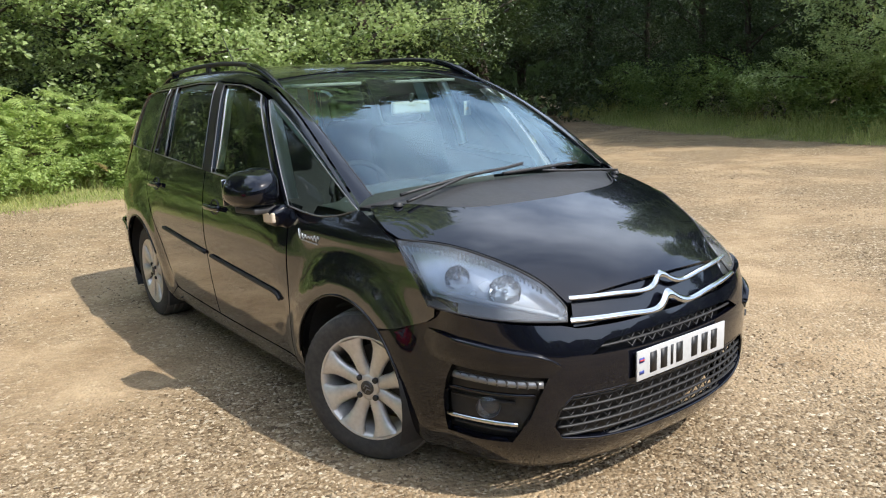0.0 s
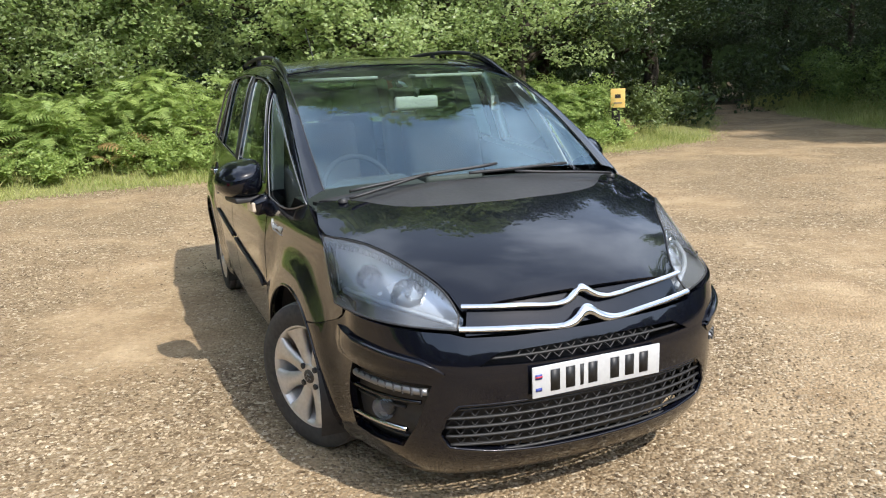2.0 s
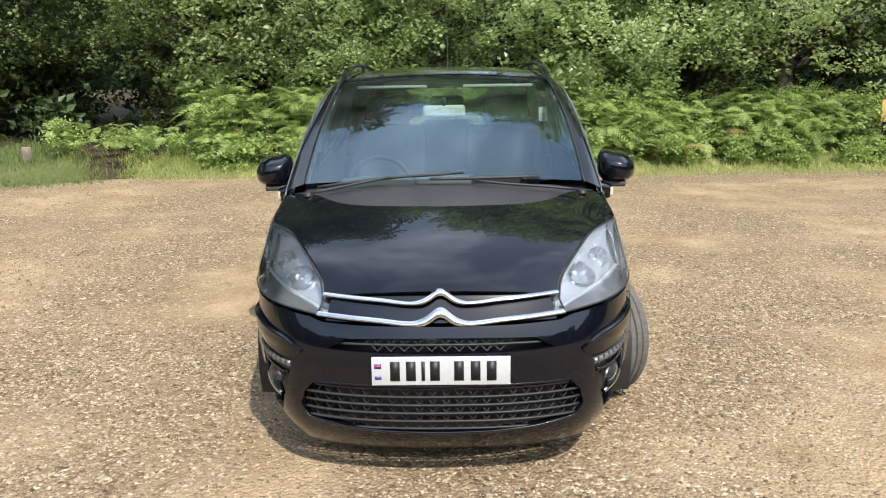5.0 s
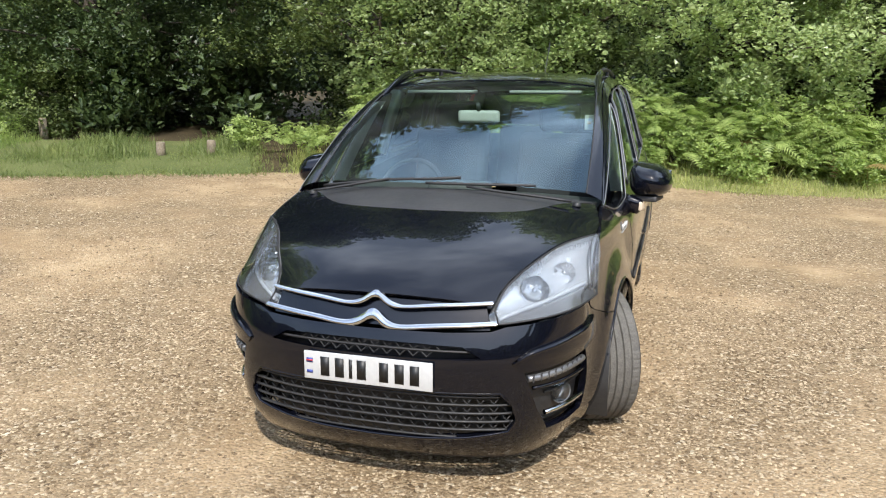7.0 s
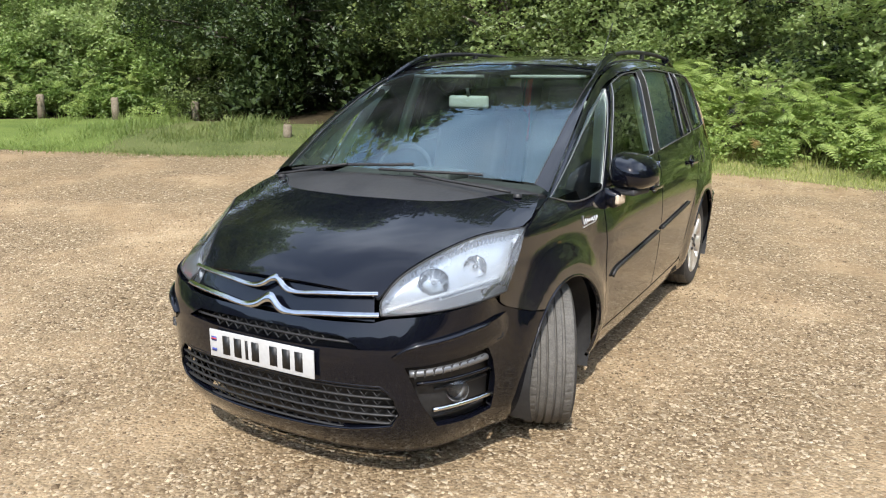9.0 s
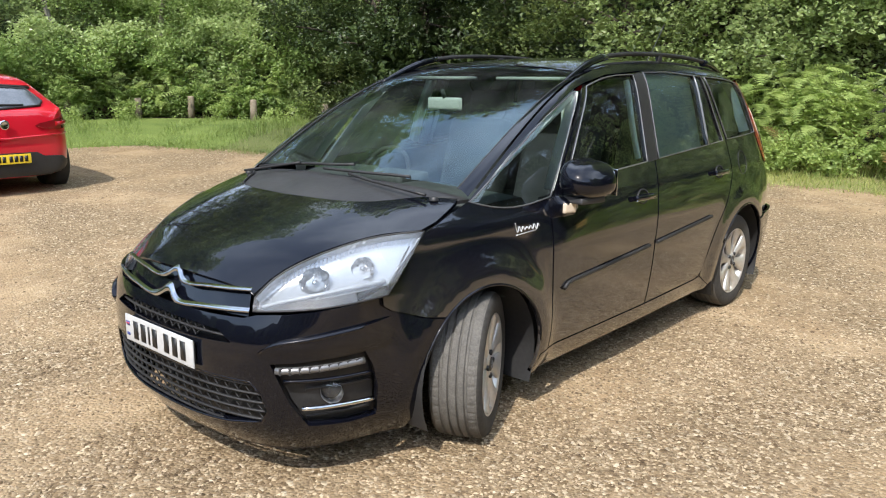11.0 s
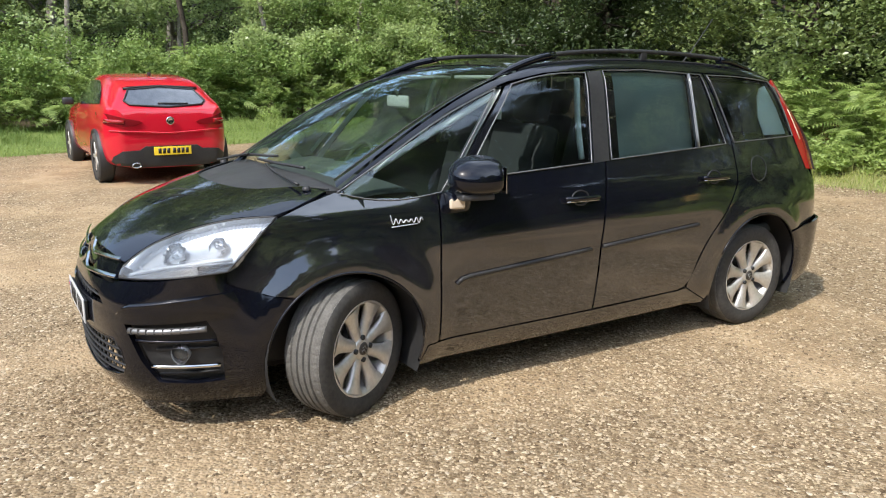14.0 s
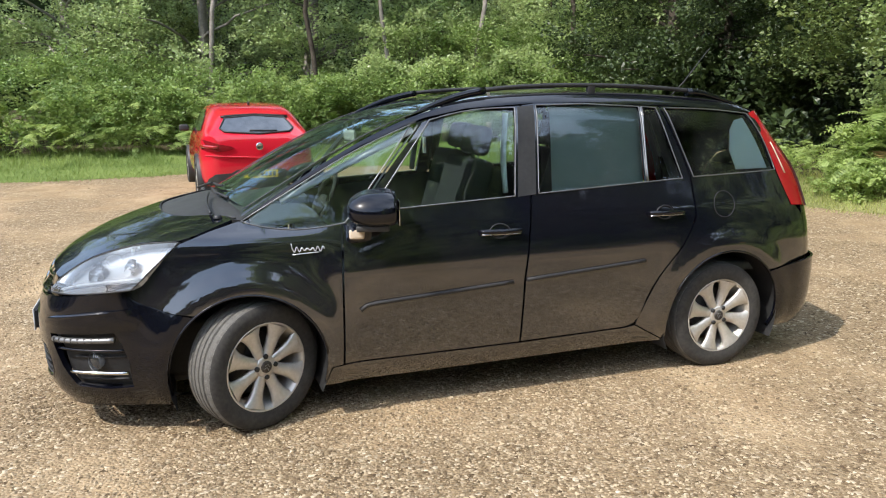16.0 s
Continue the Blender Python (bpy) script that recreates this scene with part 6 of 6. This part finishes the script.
for x, y, w in ((-1.15, .37, .5), (-1.34, -.37, .5), (-2.02, .48, .42), (-2.02, 0, .4), (-2.02, -.48, .42)):
    seat = part("seat_cushion", soft_box((.5, w, .16), Matrix.Translation((x + .18, y, .68)), .05, 3), CLOTH, car, "dark cloth seat")
    part("seat_back", soft_box((.14, w - .02, .62), Matrix.Translation((x - .12, y, .98)) @ Matrix.Rotation(radians(-16), 4, "Y"), .05, 3), CLOTH, seat)
    part("headrest", soft_box((.1, .26, .17), Matrix.Translation((x - .24, y, 1.375)) @ Matrix.Rotation(radians(-14), 4, "Y"), .045, 3), CLOTH, seat)
    for d in (-.06, .06):
        part("headrest_post", tube([(x - .235, y + d, 1.32), (x - .215, y + d, 1.24)], .006, 6), CHROME, seat)
panel("headlining", [(-1.2, -.58), (-1.2, .58), (-3.05, .54), (-3.05, -.54)], lambda x, y: canopy(x, y, .045), PALE, car, lip=0)
for k in (1, -1):
    # The right side takes the shade-tinted copy of the lining.
    part("pillar_lining", tube([skin(k * s_at_x(x), z, .06) for x, z in curve2([(-.2, 1.115), (-.5, 1.265), (-.9, 1.45)], 8)], .017, 8), PALE if k > 0 else TEAL, car, "pale pillar lining")
    rise_ = curve2([(-.56, 1.03), (-.735, 1.26), (-.925, 1.475)], 8)
    part("frame_lining", ruled([Vector(skin(k * s_at_x(x), z, .018)) for x, z in rise_], [Vector(skin(k * s_at_x(x - .01), z, .085)) for x, z in rise_], 4, .006), PALE, car, "pale door frame lining")
    # Here and in the luggage bay, white stands in for sunlight on the lining.
    part("frame_lining", tube([skin(k * s_at_x(x), z, .026) for x, z in curve2([(-1.372, 1.12), (-1.38, 1.3), (-1.422, 1.53)], 8)], .016 if k > 0 else .02, 8), WHITELINING, car, "pale window frame lining")
    part("pillar_lining", tube([skin(k * s_at_x(x), z, .08) for x, z in ((-2.55, 1.0), (-2.5, 1.2), (-2.42, 1.53))], .05, 8), TRIMGREY, car)
    if k > 0:
        panel("luggage_lining", flank([(-2.9, 1.19), (-2.87, 1.3), (-2.9, 1.42), (-2.95, 1.475), (-3.03, 1.49), (-3.11, 1.34), (-3.165, 1.19)], k), lambda s, z: skin(s, z, .022), WHITELINING, car, lip=.004, label="white luggage bay lining")
    panel("door_lining", flank([(-.5, .5), (-.5, 1.0), (-1.45, 1.09), (-2.5, 1.13), (-2.5, .6), (-2.2, .5)], k), lambda s, z: skin(s, z, .07), DASH, car, lip=0)
    if k > 0:
        panel("window_blind", flank([(-1.655, 1.1), (-1.7, 1.565), (-2.275, 1.565), (-2.24, 1.12)], k), lambda s, z: skin(s, z, .05), BLIND, car, lip=0, label="drawn grey mesh sun blind")
    visor = soft_box((.12, .42, .018), Matrix.Translation((-1.09, k * .32, 1.538)), .006)
    part("sun_visor", visor, PALE, car, "pale sun visor")
mirror_in = part("rear_view_mirror", soft_box((.03, .24, .07), Matrix.Translation((-.73, 0, 1.402)), .02, 3), PALE, car, "pale interior mirror")
part("mirror_stem", tube([(-.73, 0, 1.43), (-.71, 0, 1.475)], .012, 6), DASH, mirror_in)
# Small label near the door pillar; its cord is an added support.
tag = part("cabin_label", soft_box((.004, .05, .085), Matrix.Translation((-1.0, .59, 1.367)), .0015), PALE, car, "small cream label with a yellow mark inside the cabin")
part("added_label_cord", tube([(-1.0, .59, 1.408), (-1.01, .59, 1.5)], .0015, 5), DASH, tag)
part("tag_mark", soft_box((.006, .02, .016), Matrix.Translation((-1.0, .59, 1.365)), .001), SIGNY, tag)

# ---------------------------------------------------------------- marker post, stumps
def marker_post():
    x, y = .59, 15.9
    z = bank(x, y)
    t = thing("marker_post", pose(x, y, z - .02, 0, 0, -4), "dark timber waymark post with a yellow sign", "post")
    part("post", soft_box((.16, .14, 1.14), Matrix.Translation((0, 0, .53)), .012), DARKWOOD, t)
    s = part("sign", soft_box((.28, .02, .37), Matrix.Translation((.04, -.085, .92)), .006), SIGNY, t, "faded yellow sign")
    part("sign_mark", soft_box((.11, .004, .07), Matrix.Translation((.04, -.097, .96)), .001), DARKWOOD, s)
    part("sign_mark", soft_box((.16, .004, .025), Matrix.Translation((.04, -.097, .83)), .001), WOOD, s)


marker_post()


def stump(x, y, high, lean):
    t = thing("stump_post", pose(x, y, bank(x, y) - .05, lean, lean * .6, lean * 30), "short weathered round timber bollard on the verge", "bollard", "bollards on the verge")
    part("bollard", lathe([(0, .0), (0, .085), (high * .5, .08), (high - .02, .078), (high, .062), (high + .004, 0)], 14, "Z"), WOOD, t)


for x, y, high, lean in ((-14.8, 2.87, .57, 2), (-15.8, 1.38, .57, -3), (-15.9, .16, .52, 3), (-15.4, -1.3, .52, -2), (-14.4, 4.5, .5, 1), (-10.5, 5.6, .3, -2), (-10.2, 6.4, .32, 2)):
    stump(x, y, high, lean)


# ---------------------------------------------------------------- the red hatchback
def hatchback():
    """Its own space: x ahead from the rear axle, y to its left, z up."""
    t = thing("red_hatchback", pose(-6.633, -.279, land(-6.9, -.9) - .01, 0, 0, 217) @ Matrix.Diagonal((1, .95, 1, 1)), "bright red three-door hatchback parked on the gravel", "car")
    outline = spline([-.72, -.6, -.3, .2, 1, 2, 2.8, 3.3, 3.6], [.66, .8, .885, .915, .92, .915, .88, .78, .5])
    top_ = spline([-.72, -.55, -.3, .3, .9, 1.5, 2.1, 2.7, 3.3, 3.6], [.96, 1.08, 1.27, 1.43, 1.475, 1.45, 1.22, 1.0, .86, .7])
    belt_ = spline([-.72, 0, 1, 2, 3, 3.6], [.98, .99, .96, .93, .86, .7])

    def ring(x):
        w, tz, b = outline(x), top_(x), belt_(x)
        tz = max(tz, b + .01)
        roof_w = w * (.68 if tz - b > .2 else .68 + .3 * (1 - (tz - b) / .2))
        return [(0, .2), (w * .86, .2), (w * .97, .3), (w, .55), (w * .99, .75), (w * .96, b), ((w * .96 + roof_w) / 2 + .02, (b + tz) / 2), (roof_w, tz - .04), (roof_w * .8, tz - .008), (0, tz)]
    xs = [-.72, -.66, -.58, -.45, -.3, -.1, .2, .6, 1, 1.4, 1.8, 2.2, 2.6, 3, 3.3, 3.5, 3.6]
    bm = bmesh.new()
    for side in (1, -1):
        rings = [[bm.verts.new((x, side * y, z)) for y, z in ring(x)] for x in xs]
        for a, b in zip(rings, rings[1:]):
            for i in range(9):
                f = bm.faces.new((a[i], a[i + 1], b[i + 1], b[i]))
                f.smooth = True
        for r in (rings[0], rings[-1]):
            bm.faces.new(r).smooth = True
    bmesh.ops.remove_doubles(bm, verts=bm.verts, dist=1e-4)
    bmesh.ops.recalc_face_normals(bm, faces=bm.faces)
    body = part("body", bm, RED, t)
    sub = body.modifiers.new("round", "SUBSURF")
    sub.levels = sub.render_levels = 2

    from mathutils.bvhtree import BVHTree
    bpy.context.view_layer.update()
    shell = BVHTree.FromObject(body, bpy.context.evaluated_depsgraph_get())

    def rear(y, z, out=0.0):
        """A point of the tail at the breadth y and height z."""
        hit = shell.ray_cast(Vector((-3, y, z)), Vector((1, 0, 0)))[0]
        x = hit.x if hit and hit.x < .6 else -.1
        return x - out, y, z
    lift = lambda y, z: rear(y, z, .012)
    mid = lambda a: (1.0, 0, .8)
    part("rear_window", sheet(curve2([(-.5, 1.06), (-.25, 1.035), (0, 1.025), (.25, 1.035), (.5, 1.06)], 10) + curve2([(.555, 1.1), (.53, 1.17), (.46, 1.235)], 4) + curve2([(.4, 1.255), (0, 1.275), (-.4, 1.255)], 8) + curve2([(-.46, 1.235), (-.53, 1.17), (-.555, 1.1)], 4), lambda y, z: rear(y, z, .02), mid, step=.08, lip=.01), surface("privacy_glass", (.04, .05, .06), (.09, .1, .12), .08, bump=0, coat=1), t, "dark rear window")
    part("window_surround", tube([rear(y, z, .022) for y, z in dense([(-.5, 1.05), (0, 1.018), (.5, 1.05), (.565, 1.1), (.46, 1.245), (0, 1.282), (-.46, 1.245), (-.565, 1.1)], .1)], .014, 6, close=True), PLASTIC, t)
    part("window_shade", tube([rear(y, 1.29 - .03 * (y / .5) ** 2, .03) for y in np.linspace(-.52, .52, 13)], .024, 6, flat=.7), PLASTIC, t, "black underside of the roof spoiler")
    part("rear_wiper", tube([rear(y, 1.06 + .02 * (y + .2), .035) for y in np.linspace(-.3, .12, 6)], .014, 6), PLASTIC, t)
    part("roof_spoiler", sheet([(-.53, 1.285), (0, 1.31), (.53, 1.285), (.5, 1.37), (0, 1.39), (-.5, 1.37)], lambda y, z: rear(y, z, .06), mid, step=.08, lip=.05), RED, t)
    for k in (1, -1):
        part("tail_lamp", sheet([(k * y, z) for y, z in ((.37, .815), (.5, .775), (.7, .765), (.84, .79), (.875, .86), (.865, .945), (.79, .93), (.62, .88), (.42, .84))], lambda y, z: rear(y, z, .022), mid, step=.05, lip=.02), DARKLAMP, t, "smoked dark red tail lamp")
        part("lamp_lens", tube([rear(k * y, .785 + .07 * y, .024) for y in (.62, .7, .78, .84)], .026, 8), TAILRED, t, "red outer lens")
    part("lower_bumper", sheet([(-.7, .215), (.7, .215), (.8, .3), (.78, .37), (.68, .44), (.44, .45), (.36, .5), (-.36, .5), (-.44, .45), (-.68, .44), (-.78, .37), (-.8, .3)], lambda y, z: rear(y, z, .032), mid, step=.04, lip=.035), PLASTIC, t, "dark grey lower bumper")
    part("crease", tube([rear(y, .715 - .045 * (1 - abs(y) / .8), .018) for y in np.linspace(-.8, .8, 13)], .012, 6), RED, t)
    plate_ = part("number_plate", soft_box((.008, .52, .112), Matrix.Translation((-.775, 0, .435)), .002), PLATEY, t, "yellow rear number plate")
    for y in (-.2, -.14, -.08, -.02, .06, .12, .18):
        part("plate_bar", soft_box((.002, .042, .07), Matrix.Translation((-.7805, y, .435)), 0), INK, plate_)
    badge = lathe([(0, .058), (.01, .056), (.014, .045), (.01, .03), (.006, 0)], 24, "X")
    badge.transform(Matrix.Translation((-.745, 0, .835)) @ Matrix.Rotation(math.pi, 4, "Z"))
    part("round_badge", badge, CHROME, t, "round chrome badge")
    pipe = tube([(-.745, .5 + .06 * math.cos(a), .25 + .032 * math.sin(a)) for a in np.linspace(0, 2 * math.pi, 17)[:-1]], .01, 6, close=True)
    part("exhaust_pipe", pipe, CHROME, t)
    for k in (1, -1):
        f = lambda x, z: (x, k * (abs((shell.ray_cast(Vector((x, k * 3, z)), Vector((0, -k, 0)))[0] or Vector((0, .6, 0))).y) + .014), z)
        part("side_window", sheet([(-.16, 1.06), (.02, 1.19), (.3, 1.3), (.6, 1.37), (1.2, 1.38), (1.6, 1.33), (2.0, 1.12), (2.1, 1.02), (1.0, 1.03)], f, lambda a: (a.x, 0, .9), step=.05, lip=0), surface("side_glass_dark", (.01, .012, .014), (.03, .035, .04), .06, bump=0, coat=1), t, "dark side window")
        m_ = soft_box((.1, .17, .11), Matrix.Translation((1.85, k * .98, 1.05)), .035, 3)
        part("door_mirror", m_, PLASTIC, t)
        for x in (0, 2.7):
            w = new("wheel")
            w.parent = t
            w.matrix_local = pose(x, k * .812, .33, 0, 0, 0 if k > 0 else 180)
            part("tyre", lathe([(-.11, .22), (-.115, .28), (-.1, .325), (0, .333), (.1, .325), (.115, .28), (.11, .22)], 40), RUBBER, w)
            part("rim", lathe([(.11, .22), (.1, .23), (.09, .21), (.03, .2), (.03, .0)], 40), DARKMETAL, w)
            for i in range(5):
                sp = soft_box((.19, .03, .05), Matrix.Rotation(radians(72 * i), 4, "Y") @ Matrix.Translation((.11, .09, 0)), .01)
                part("spoke", sp, ALLOY, w)
            well = lathe([(-.05, .38), (.115, .385), (.125, .372), (.108, .36), (.108, 0)], 32)
            well.transform(pose(x, k * .8, .33, 0, 0, 0 if k > 0 else 180))
            part("wheel_well", well, PLASTIC, t)
    part("fin_aerial", soft_box((.12, .03, .05), Matrix.Translation((.35, 0, 1.46)), .012), PLASTIC, t)


hatchback()
